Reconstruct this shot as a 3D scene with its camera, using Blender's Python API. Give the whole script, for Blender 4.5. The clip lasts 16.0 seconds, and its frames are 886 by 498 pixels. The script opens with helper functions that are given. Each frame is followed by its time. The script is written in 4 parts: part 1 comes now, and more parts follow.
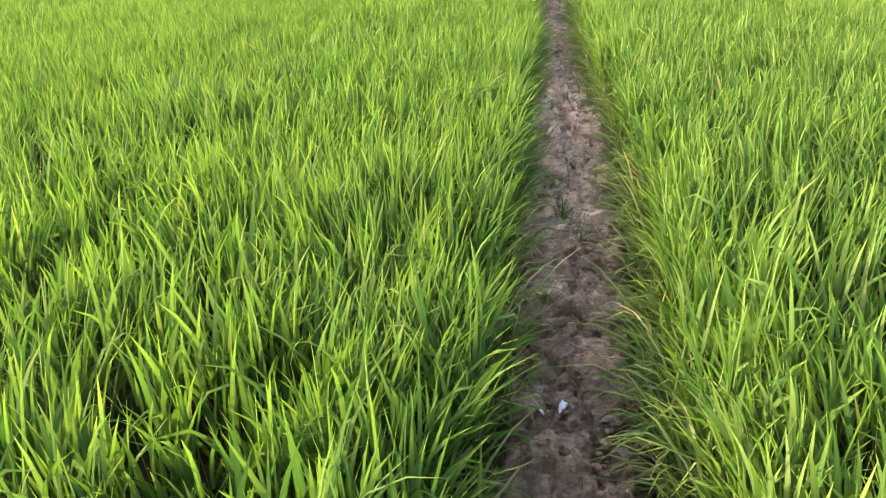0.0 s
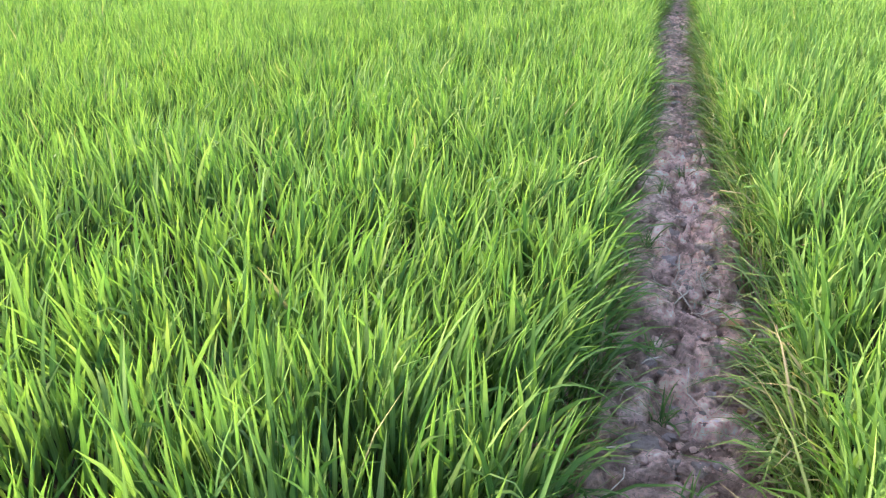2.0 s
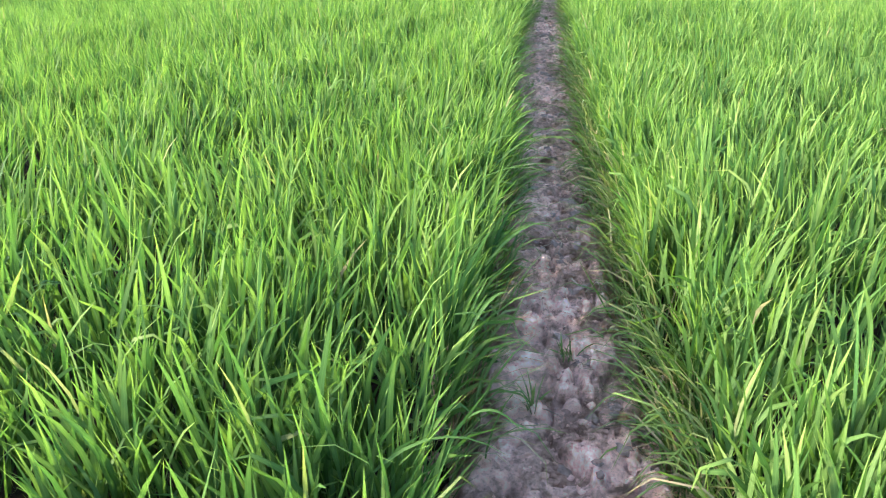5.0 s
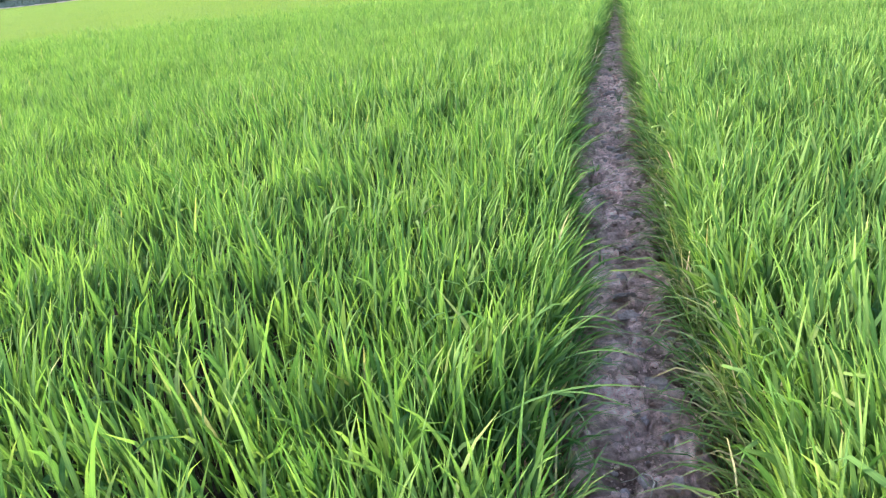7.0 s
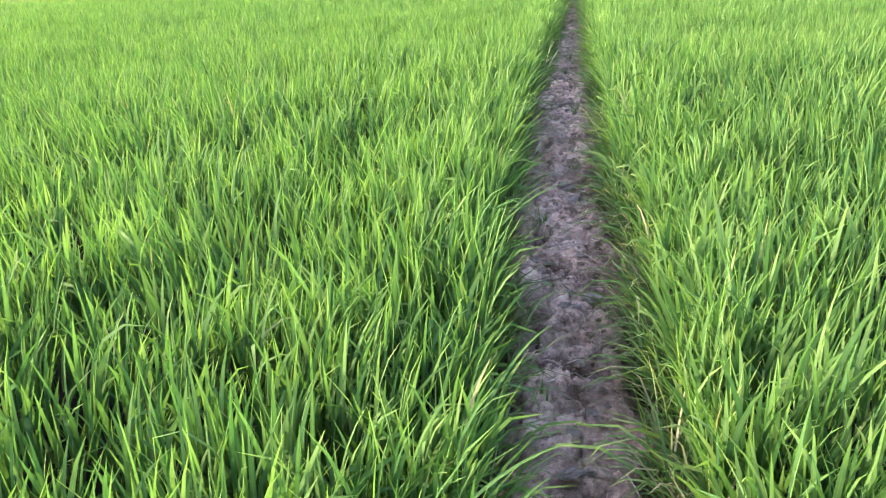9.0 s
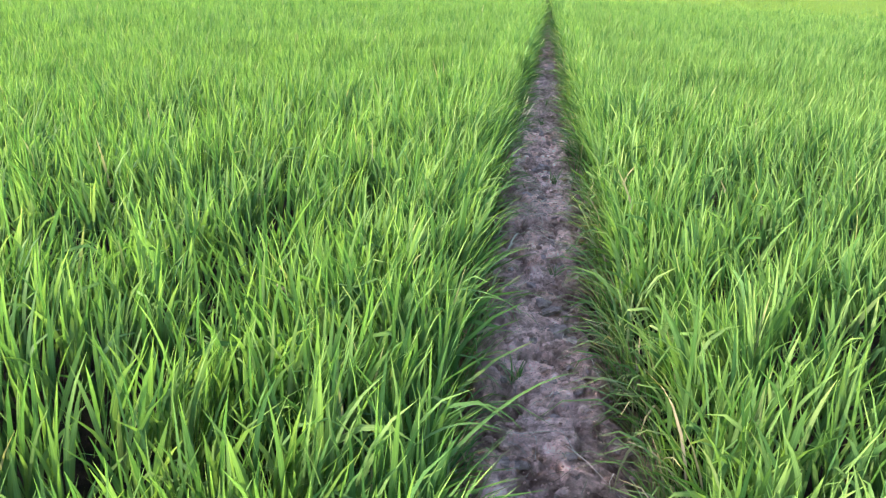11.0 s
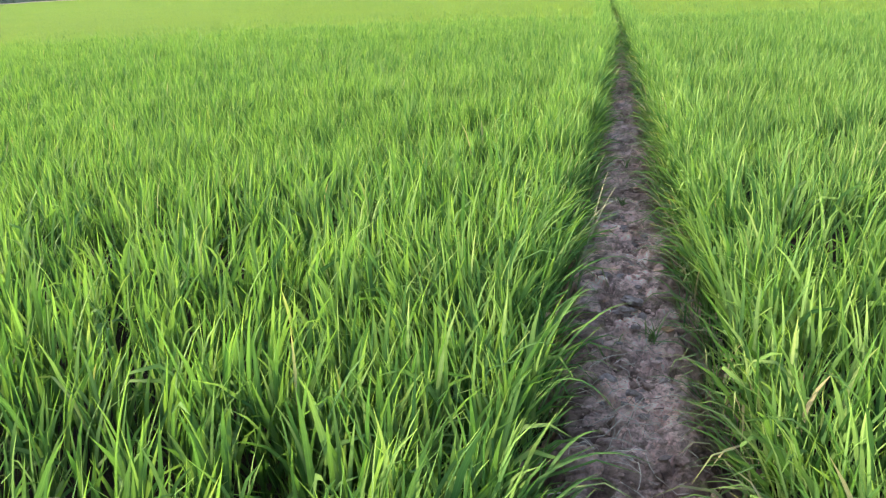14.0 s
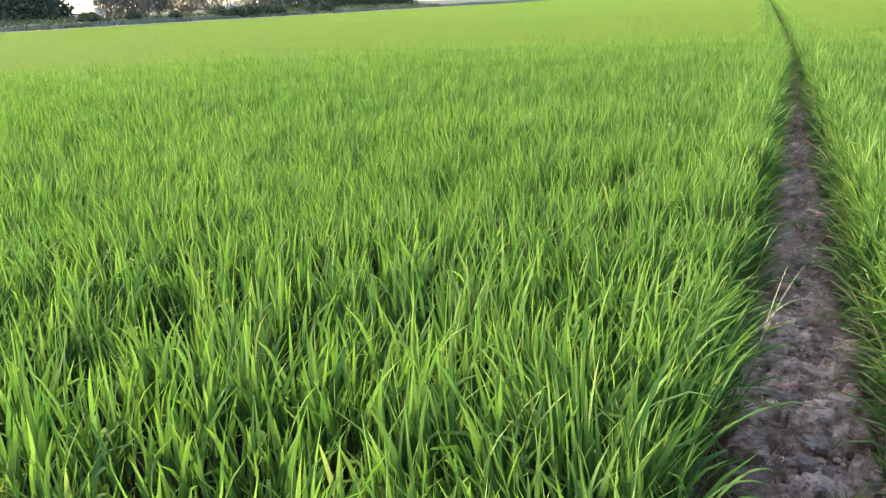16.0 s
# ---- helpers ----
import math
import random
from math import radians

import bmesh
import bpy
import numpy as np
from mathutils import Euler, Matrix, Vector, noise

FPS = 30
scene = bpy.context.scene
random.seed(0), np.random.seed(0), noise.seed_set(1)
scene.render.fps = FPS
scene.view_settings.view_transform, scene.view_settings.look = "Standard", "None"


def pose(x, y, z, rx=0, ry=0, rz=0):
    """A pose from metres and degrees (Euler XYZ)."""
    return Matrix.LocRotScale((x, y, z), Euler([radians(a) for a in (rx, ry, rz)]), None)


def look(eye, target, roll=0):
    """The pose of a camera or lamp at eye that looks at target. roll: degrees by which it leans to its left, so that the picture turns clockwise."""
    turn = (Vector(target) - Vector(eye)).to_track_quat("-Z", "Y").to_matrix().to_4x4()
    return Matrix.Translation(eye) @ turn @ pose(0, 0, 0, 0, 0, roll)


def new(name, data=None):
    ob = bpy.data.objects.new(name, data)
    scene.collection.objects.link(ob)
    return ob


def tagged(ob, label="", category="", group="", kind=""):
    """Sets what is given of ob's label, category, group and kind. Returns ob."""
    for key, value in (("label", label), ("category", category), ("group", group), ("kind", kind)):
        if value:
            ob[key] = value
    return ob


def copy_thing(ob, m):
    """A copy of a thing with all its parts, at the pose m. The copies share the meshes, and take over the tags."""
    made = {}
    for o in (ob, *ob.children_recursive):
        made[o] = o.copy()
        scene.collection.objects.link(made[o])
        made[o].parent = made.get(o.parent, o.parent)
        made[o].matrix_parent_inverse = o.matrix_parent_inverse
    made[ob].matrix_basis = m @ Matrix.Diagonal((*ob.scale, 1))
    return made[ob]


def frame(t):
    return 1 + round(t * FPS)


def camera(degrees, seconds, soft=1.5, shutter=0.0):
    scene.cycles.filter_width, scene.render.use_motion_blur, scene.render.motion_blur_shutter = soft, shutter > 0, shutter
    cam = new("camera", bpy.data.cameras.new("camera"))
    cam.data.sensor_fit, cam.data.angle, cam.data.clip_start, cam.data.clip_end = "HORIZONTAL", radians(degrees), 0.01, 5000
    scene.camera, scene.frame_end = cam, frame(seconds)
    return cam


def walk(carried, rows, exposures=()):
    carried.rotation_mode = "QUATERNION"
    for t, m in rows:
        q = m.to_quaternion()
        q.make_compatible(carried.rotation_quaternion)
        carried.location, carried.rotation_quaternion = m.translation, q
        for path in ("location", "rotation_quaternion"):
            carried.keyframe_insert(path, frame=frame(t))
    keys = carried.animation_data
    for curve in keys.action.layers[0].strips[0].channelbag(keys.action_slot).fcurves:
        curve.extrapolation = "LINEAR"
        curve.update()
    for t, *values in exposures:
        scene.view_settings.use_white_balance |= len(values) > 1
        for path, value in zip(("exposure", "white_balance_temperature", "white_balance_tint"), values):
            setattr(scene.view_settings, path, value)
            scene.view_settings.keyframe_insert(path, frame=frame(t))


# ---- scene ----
cam = camera(56.6, 16.0, 1.25)

PATH = [
    (0, (0.226, 0.281, 1.477), (-0.025, 2.112, 0.712), -1.6),
    (0.5, (0.215, 0.723, 1.478), (-0.19, 2.532, 0.726), 0.6),
    (1, (0.194, 1.125, 1.472), (-0.281, 2.918, 0.725), 2.3),
    (1.5, (0.184, 1.601, 1.47), (-0.168, 3.423, 0.724), 2.6),
    (2, (0.201, 2.022, 1.459), (-0.279, 3.812, 0.706), 0.6),
    (2.5, (0.204, 2.394, 1.459), (-0.325, 4.17, 0.706), -2.6),
    (3, (0.213, 2.823, 1.427), (-0.118, 4.642, 0.665), -3.2),
    (3.5, (0.223, 3.253, 1.409), (-0.087, 5.068, 0.628), -1.2),
    (4, (0.212, 3.646, 1.394), (-0.112, 5.454, 0.602), 0.2),
    (4.5, (0.209, 4.113, 1.379), (0.028, 5.937, 0.58), 1.0),
    (5, (0.219, 4.547, 1.403), (0.004, 6.383, 0.64), 0.2),
    (5.2, (0.221, 4.68, 1.413), (-0.049, 6.515, 0.665), -0.1),
    (7.3, (0.237, 6.193, 1.489), (-0.154, 8.037, 0.823), -5.3),
    (7.5, (0.231, 6.349, 1.473), (-0.097, 8.2, 0.79), -5.7),
    (8, (0.225, 6.754, 1.472), (0.144, 8.621, 0.76), -5.3),
    (8.5, (0.25, 7.102, 1.44), (0.102, 8.963, 0.723), -4.0),
    (8.7, (0.252, 7.238, 1.437), (-0.009, 9.087, 0.723), -3.6),
    (10.8, (0.132, 8.683, 1.458), (-0.109, 10.542, 0.762), 1.8),
    (11, (0.118, 8.861, 1.452), (-0.062, 10.734, 0.773), 2.1),
    (11.5, (0.143, 9.314, 1.421), (0.044, 11.204, 0.774), 0.8),
    (12, (0.161, 9.679, 1.44), (0.018, 11.572, 0.811), -0.3),
    (12.5, (0.14, 10.073, 1.406), (0.069, 11.964, 0.757), -1.2),
    (13, (0.102, 10.459, 1.411), (0.03, 12.348, 0.758), -1.5),
    (13.5, (0.122, 10.834, 1.447), (-0.179, 12.709, 0.818), -1.7),
    (14, (0.105, 11.196, 1.436), (-0.263, 13.057, 0.803), -2.1),
    (14.5, (0.033, 11.541, 1.459), (-0.276, 13.419, 0.845), -2.5),
    (15, (0.004, 11.753, 1.461), (-0.401, 13.621, 0.873), -3.0),
    (15.5, (0.028, 11.959, 1.471), (-0.546, 13.783, 0.884), -2.6),
    (16, (0.032, 12.019, 1.474), (-0.673, 13.798, 0.894), -2.1),
]
EXPOSURES = [   # seconds, stops, kelvin, tint
    (0, 1.64, 8750, 14),
    (0.5, 1.95, 8850, 14),
    (1, 1.98, 8950, 14),
    (1.5, 1.89, 7450, 18),
    (2, 1.89, 6750, 21),
    (3, 1.90, 6450, 22),
    (4, 1.86, 6700, 19),
    (5, 1.87, 6550, 15),
    (7.5, 1.77, 6300, 20),
    (8.5, 1.85, 6500, 20),
    (11, 1.75, 6350, 20),
    (11.5, 1.86, 6350, 20),
    (12, 1.45, 6750, 9),
    (12.5, 1.70, 6700, 18),
    (13, 1.73, 6800, 18),
    (13.5, 1.62, 6900, 15),
    (14.5, 1.49, 6900, 15),
    (15, 1.43, 7000, 14),
    (16, 1.41, 7100, 14),
]
walk(cam, [(t, look(eye, target, roll)) for t, eye, target, roll in PATH], EXPOSURES)

# ---------------------------------------------------------------- light
world = bpy.data.worlds.new("world")
scene.world = world
world.use_nodes = True
SUN_AZ, SUN_EL = radians(-86), radians(21)     # azimuth from +y towards +x
wn = world.node_tree.nodes
sky = wn.new("ShaderNodeTexSky")
sky.sky_type, sky.sun_disc = "NISHITA", False
sky.sun_elevation, sky.sun_rotation = SUN_EL, SUN_AZ
sky.air_density, sky.dust_density, sky.ozone_density = 0.65, 1.0, 0.7
wn["Background"].inputs["Strength"].default_value = 0.345
world.node_tree.links.new(sky.outputs[0], wn["Background"].inputs[0])

sun_data = bpy.data.lights.new("sun", "SUN")
sun_data.energy, sun_data.angle, sun_data.color = 4.6, radians(2.2), (1.0, 0.91, 0.76)
sun = new("sun", sun_data)
to_sun = Vector((math.sin(SUN_AZ) * math.cos(SUN_EL), math.cos(SUN_AZ) * math.cos(SUN_EL), math.sin(SUN_EL)))
sun.rotation_euler = to_sun.to_track_quat("Z", "Y").to_euler()
sun.location = to_sun * 60


# ---------------------------------------------------------------- small helpers
rng = np.random.default_rng(7)


def hash01(i, j, seed=0):
    """A steady random number from 0 to 1 for each pair of whole numbers."""
    v = (i.astype(np.int64) * 374761393 + j.astype(np.int64) * 668265263 + seed * 974634777) & 0xFFFFFFFF
    v = ((v ^ (v >> 13)) * 1274126177) & 0xFFFFFFFF
    v = ((v ^ (v >> 16)) * 2246822519) & 0xFFFFFFFF
    return ((v ^ (v >> 15)) & 0xFFFFFF) / float(0xFFFFFF)


def value_noise(x, y, seed=0):
    i, j = np.floor(x).astype(np.int64), np.floor(y).astype(np.int64)
    u, v = x - i, y - j
    u, v = u * u * (3 - 2 * u), v * v * (3 - 2 * v)
    a, b = hash01(i, j, seed), hash01(i + 1, j, seed)
    c, d = hash01(i, j + 1, seed), hash01(i + 1, j + 1, seed)
    return (a * (1 - u) + b * u) * (1 - v) + (c * (1 - u) + d * u) * v


def fbm(x, y, octaves=4, seed=0):
    total, gain = 0 * x, 0.5
    for k in range(octaves):
        total = total + gain * (value_noise(x * 2**k, y * 2**k, seed + k) - 0.5)
        gain *= 0.5
    return total


def cells(x, y, seed=0):
    """Voronoi cells: distance to the border, and a random number, a slope in x and one in y for each cell."""
    i, j = np.floor(x).astype(np.int64), np.floor(y).astype(np.int64)
    first, second = np.full(x.shape, 9.0), np.full(x.shape, 9.0)
    tone, cx, cy = 0 * x, 0 * x, 0 * x
    for di in (-1, 0, 1):
        for dj in (-1, 0, 1):
            px = i + di + 0.1 + 0.8 * hash01(i + di, j + dj, seed)
            py = j + dj + 0.1 + 0.8 * hash01(i + di, j + dj, seed + 1)
            d = np.hypot(px - x, py - y)
            near = d < first
            second = np.where(near, first, np.minimum(second, d))
            first = np.where(near, d, first)
            tone = np.where(near, hash01(i + di, j + dj, seed + 2), tone)
            cx, cy = np.where(near, x - px, cx), np.where(near, y - py, cy)
    return second - first, tone, cx, cy


def mesh_from(name, verts, loops, starts, material=None, uv=None, smooth=False):
    """A mesh from flat arrays: loops are vertex numbers, starts the first loop of each face."""
    me = bpy.data.meshes.new(name)
    me.vertices.add(len(verts))
    me.vertices.foreach_set("co", np.ascontiguousarray(verts, np.float32).ravel())
    me.loops.add(len(loops))
    me.loops.foreach_set("vertex_index", np.ascontiguousarray(loops, np.int32))
    me.polygons.add(len(starts))
    me.polygons.foreach_set("loop_start", np.ascontiguousarray(starts, np.int32))
    if uv is not None:
        layer = me.uv_layers.new(name="UVMap")
        layer.data.foreach_set("uv", np.ascontiguousarray(uv[loops], np.float32).ravel())
    me.polygons.foreach_set("use_smooth", np.full(len(starts), smooth))
    me.update(calc_edges=True)
    me.validate()
    if material:
        me.materials.append(material)
    return me


def grid_mesh(name, xs, ys, height, material, smooth=True):
    """A sheet over the plan xs by ys (which may be skewed arrays), with heights."""
    ny, nx = xs.shape
    verts = np.stack([xs, ys, height], -1).reshape(-1, 3)
    k = (np.arange(ny - 1)[:, None] * nx + np.arange(nx - 1)[None]).ravel()
    loops = np.stack([k, k + 1, k + nx + 1, k + nx], -1).ravel()
    return mesh_from(name, verts, loops, np.arange(0, len(loops), 4), material, smooth=smooth)


def add_float(me, name, values):
    me.attributes.new(name, "FLOAT", "POINT").data.foreach_set("value", np.ascontiguousarray(values, np.float32))


def part(name, bm, material, parent, label=""):
    me = bpy.data.meshes.new(name)
    bm.to_mesh(me)
    bm.free()
    me.materials.append(material)
    ob = new(name, me)
    ob.parent = parent
    if label:
        tagged(ob, label)
    return ob


def tube(bm, points, radii, sides=6):
    """A tapered tube through points."""
    rings, points = [], [Vector(p) for p in points]
    for n, p in enumerate(points):
        along = (points[min(n + 1, len(points) - 1)] - points[max(n - 1, 0)]).normalized()
        across = along.orthogonal().normalized()
        turned = along.cross(across)
        rings.append([bm.verts.new(p + radii[n] * (math.cos(a) * across + math.sin(a) * turned))
                      for a in (2 * math.pi * k / sides for k in range(sides))])
    for a, b in zip(rings, rings[1:]):
        # turn the next ring so that the tube does not twist
        shift = min(range(sides), key=lambda s: (a[0].co - b[s].co).length)
        b[:] = b[shift:] + b[:shift]
        for k in range(sides):
            f = bm.faces.new((a[k], a[(k + 1) % sides], b[(k + 1) % sides], b[k]))
            f.smooth = True
    bm.faces.new(rings[0][::-1])
    bm.faces.new(rings[-1])


# ---------------------------------------------------------------- materials
def material(name, roughness=0.8, specular=0.3):
    m = bpy.data.materials.new(name)
    m.use_nodes = True
    b = m.node_tree.nodes["Principled BSDF"]
    b.inputs["Roughness"].default_value = roughness
    b.inputs["Specular IOR Level"].default_value = specular
    return m, m.node_tree, b


def ramp(nt, source, *stops):
    r = nt.nodes.new("ShaderNodeValToRGB")
    while len(r.color_ramp.elements) < len(stops):
        r.color_ramp.elements.new(0.5)
    for e, (at, colour) in zip(r.color_ramp.elements, stops):
        e.position, e.color = at, (*colour, 1)
    nt.links.new(source, r.inputs[0])
    return r.outputs[0]


def noise_node(nt, scale, detail=4, rough=0.6, vector=None):
    n = nt.nodes.new("ShaderNodeTexNoise")
    n.inputs["Scale"].default_value, n.inputs["Detail"].default_value, n.inputs["Roughness"].default_value = scale, detail, rough
    if vector:
        nt.links.new(vector, n.inputs["Vector"])
    return n.outputs["Fac"]


def mixed(nt, factor, a, b, mode="MIX"):
    n = nt.nodes.new("ShaderNodeMix")
    n.data_type, n.blend_type = "RGBA", mode
    for socket, value in ((n.inputs[0], factor), (n.inputs[6], a), (n.inputs[7], b)):
        if isinstance(value, (int, float)):
            socket.default_value = value
        elif isinstance(value, tuple):
            socket.default_value = (*value, 1)
        else:
            nt.links.new(value, socket)
    return n.outputs[2]


def bump(nt, shader, height, strength, distance):
    n = nt.nodes.new("ShaderNodeBump")
    n.inputs["Strength"].default_value, n.inputs["Distance"].default_value = strength, distance
    nt.links.new(height, n.inputs["Height"])
    nt.links.new(n.outputs[0], shader.inputs["Normal"])


def world_place(nt):
    return nt.nodes.new("ShaderNodeNewGeometry").outputs["Position"]


def leaf_material(name, stops, translucent=0.42, roughness=0.42, tint=(0.95, 1.0, 0.5), patch=0.35, gloss=0.12):
    """A thin leaf that lets light through: each leaf has its own tone, with patches across the field and a pale midrib."""
    m, nt, b = material(name, roughness, gloss)
    geo = nt.nodes.new("ShaderNodeNewGeometry")
    colour = ramp(nt, geo.outputs["Random Per Island"], *stops)
    wide = noise_node(nt, patch, 3, 0.55, geo.outputs["Position"])
    colour = mixed(nt, 0.5, colour, ramp(nt, wide, (0.3, (0.75, 0.82, 0.75)), (0.7, (1.0, 0.98, 0.85))), "MULTIPLY")
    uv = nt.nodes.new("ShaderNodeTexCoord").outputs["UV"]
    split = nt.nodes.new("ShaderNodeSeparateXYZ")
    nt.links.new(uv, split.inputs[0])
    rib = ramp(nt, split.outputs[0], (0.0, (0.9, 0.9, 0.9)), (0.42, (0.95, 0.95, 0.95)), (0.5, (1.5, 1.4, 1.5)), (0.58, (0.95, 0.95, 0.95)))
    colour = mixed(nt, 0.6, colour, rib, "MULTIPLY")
    # painted in: shaded leaf bases and sunlit tips; the tips are also yellower
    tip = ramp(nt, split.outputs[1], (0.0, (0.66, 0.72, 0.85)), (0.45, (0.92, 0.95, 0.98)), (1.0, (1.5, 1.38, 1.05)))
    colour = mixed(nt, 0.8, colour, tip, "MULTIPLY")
    nt.links.new(colour, b.inputs["Base Color"])
    t = nt.nodes.new("ShaderNodeBsdfTranslucent")
    glow = mixed(nt, 1.0, colour, tint, "MULTIPLY")
    bright = mixed(nt, 1.0, glow, (1.15, 1.15, 1.15), "MULTIPLY")
    nt.links.new(bright, t.inputs["Color"])
    mix = nt.nodes.new("ShaderNodeMixShader")
    mix.inputs[0].default_value = translucent
    nt.links.new(b.outputs[0], mix.inputs[1])
    nt.links.new(t.outputs[0], mix.inputs[2])
    nt.links.new(mix.outputs[0], nt.nodes["Material Output"].inputs["Surface"])
    return m


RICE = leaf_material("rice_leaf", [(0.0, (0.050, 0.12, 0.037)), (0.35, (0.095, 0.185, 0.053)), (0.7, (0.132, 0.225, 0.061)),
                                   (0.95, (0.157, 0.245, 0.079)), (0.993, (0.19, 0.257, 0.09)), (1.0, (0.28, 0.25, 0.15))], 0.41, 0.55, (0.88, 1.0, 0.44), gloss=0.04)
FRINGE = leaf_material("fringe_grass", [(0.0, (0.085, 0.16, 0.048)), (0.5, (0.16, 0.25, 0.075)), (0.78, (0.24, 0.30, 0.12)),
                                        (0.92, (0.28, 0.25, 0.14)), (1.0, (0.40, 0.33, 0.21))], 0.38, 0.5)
LITTER = leaf_material("dead_leaf", [(0.0, (0.13, 0.095, 0.06)), (0.5, (0.25, 0.19, 0.12)), (0.8, (0.42, 0.34, 0.23)), (1.0, (0.62, 0.53, 0.40))], 0.12, 0.8, (1.0, 0.9, 0.7), gloss=0.03)
BANK_GRASS = leaf_material("bank_grass", [(0.0, (0.068, 0.08, 0.048)), (0.6, (0.104, 0.116, 0.068)), (1.0, (0.152, 0.16, 0.1))], 0.15, 0.9, patch=0.2, gloss=0.03)
FOLIAGE = leaf_material("tree_leaf", [(0.0, (0.06, 0.076, 0.06)), (0.6, (0.088, 0.108, 0.08)), (1.0, (0.12, 0.136, 0.096))], 0.15, 0.9, patch=0.2, gloss=0.03)
WEEPING = leaf_material("weeping_leaf", [(0.0, (0.10, 0.097, 0.09)), (0.6, (0.145, 0.135, 0.12)), (1.0, (0.20, 0.185, 0.165))], 0.15, 0.9, patch=0.2, gloss=0.03)


def mud_material(name, dark, mid, pale, relief=1.0):
    m, nt, b = material(name, 0.92, 0.15)
    at = world_place(nt)
    grain = noise_node(nt, 48, 9, 0.75, at)
    wide = noise_node(nt, 4.5, 4, 0.6, at)
    tone = nt.nodes.new("ShaderNodeAttribute")
    tone.attribute_name = "tone"
    colour = ramp(nt, wide, (0.3, dark), (0.52, mid), (0.72, pale))
    own = ramp(nt, tone.outputs["Fac"], (0.15, (0.30, 0.25, 0.22)), (0.38, (0.72, 0.66, 0.62)), (0.55, (1.12, 1.05, 1.02)), (0.72, (1.5, 1.42, 1.38)), (0.9, (1.6, 1.42, 1.3)))
    colour = mixed(nt, 1.0, colour, own, "MULTIPLY")
    # dry: the mud's drying, with the far path's shade painted in
    dry = nt.nodes.new("ShaderNodeAttribute")
    dry.attribute_name = "dry"
    colour = mixed(nt, 1.0, colour, ramp(nt, dry.outputs["Fac"], (0.0, (0.44, 0.39, 0.345)), (0.5, (0.85, 0.79, 0.745)), (1.0, (1.32, 1.25, 1.2))), "MULTIPLY")
    colour = mixed(nt, 0.75, colour, ramp(nt, grain, (0.36, (0.5, 0.46, 0.44)), (0.5, (1.05, 1.02, 1.0)), (0.66, (1.4, 1.36, 1.36))), "MULTIPLY")
    blotch = noise_node(nt, 15, 5, 0.7, at)
    colour = mixed(nt, 0.9, colour, ramp(nt, blotch, (0.34, (0.52, 0.46, 0.42)), (0.5, (1.0, 0.98, 0.97)), (0.64, (1.32, 1.3, 1.3))), "MULTIPLY")
    nt.links.new(colour, b.inputs["Base Color"])
    bump(nt, b, grain, 1.0 * relief, 0.035)
    return m


MUD = mud_material("dry_mud", (0.42, 0.305, 0.24), (0.66, 0.50, 0.418), (0.80, 0.64, 0.555))
PADDY = mud_material("paddy_mud", (0.09, 0.08, 0.055), (0.14, 0.13, 0.08), (0.2, 0.18, 0.12))


def clod_material():
    m, nt, b = material("clod_mud", 0.93, 0.15)
    at = world_place(nt)
    own = nt.nodes.new("ShaderNodeObjectInfo").outputs["Random"]
    colour = ramp(nt, own, (0.0, (0.34, 0.26, 0.21)), (0.5, (0.45, 0.345, 0.285)), (0.9, (0.54, 0.42, 0.36)), (1.0, (0.60, 0.41, 0.31)))
    grain = noise_node(nt, 60, 6, 0.7, at)
    colour = mixed(nt, 0.8, colour, ramp(nt, grain, (0.3, (0.6, 0.56, 0.54)), (0.7, (1.2, 1.18, 1.15))), "MULTIPLY")
    nt.links.new(colour, b.inputs["Base Color"])
    coarse = noise_node(nt, 22, 5, 0.7, at)
    colour = mixed(nt, 0.8, colour, ramp(nt, coarse, (0.35, (0.6, 0.55, 0.52)), (0.6, (1.15, 1.13, 1.12))), "MULTIPLY")
    nt.links.new(colour, b.inputs["Base Color"])
    bump(nt, b, grain, 1.0, 0.03)
    return m


CLOD = clod_material()


def plain(name, colour, roughness=0.8, scale=20, spread=0.35, specular=0.3, relief=0.3):
    """A matt surface with grain at two scales."""
    m, nt, b = material(name, roughness, specular)
    at = nt.nodes.new("ShaderNodeTexCoord").outputs["Object"]
    fine, wide = noise_node(nt, scale, 5, 0.65, at), noise_node(nt, scale / 9, 3, 0.6, at)
    low, high = 1 - spread, 1 + spread
    c = mixed(nt, 1.0, colour, ramp(nt, fine, (0.3, (low, low, low)), (0.7, (high, high, high))), "MULTIPLY")
    c = mixed(nt, 0.7, c, ramp(nt, wide, (0.3, (low, low, low)), (0.7, (high, high, high))), "MULTIPLY")
    nt.links.new(c, b.inputs["Base Color"])
    bump(nt, b, fine, relief, 0.02)
    return m


STRAW = plain("straw", (0.66, 0.53, 0.38), 0.7, 90, 0.25)
WITHERED = plain("withered_leaf", (0.24, 0.225, 0.115), 0.7, 60, 0.3)
ORANGE_CLAY = plain("orange_clay", (0.50, 0.27, 0.13), 0.9, 70, 0.3, 0.15, 0.7)
PLASTIC = plain("plastic_film", (0.72, 0.72, 0.75), 0.25, 60, 0.15, 0.5, 0.1)
BARK = plain("bark", (0.17, 0.14, 0.11), 0.9, 8, 0.45, 0.15, 0.8)
PALE_BARK = plain("pale_bark", (0.68, 0.65, 0.6), 0.85, 8, 0.4, 0.15, 0.8)
PLASTER = plain("plaster", (0.62, 0.61, 0.58), 0.85, 4, 0.15)
ROOFING = plain("roof_sheet", (0.42, 0.44, 0.46), 0.5, 6, 0.2)
TIMBER = plain("timber", (0.20, 0.15, 0.11), 0.8, 12, 0.3)
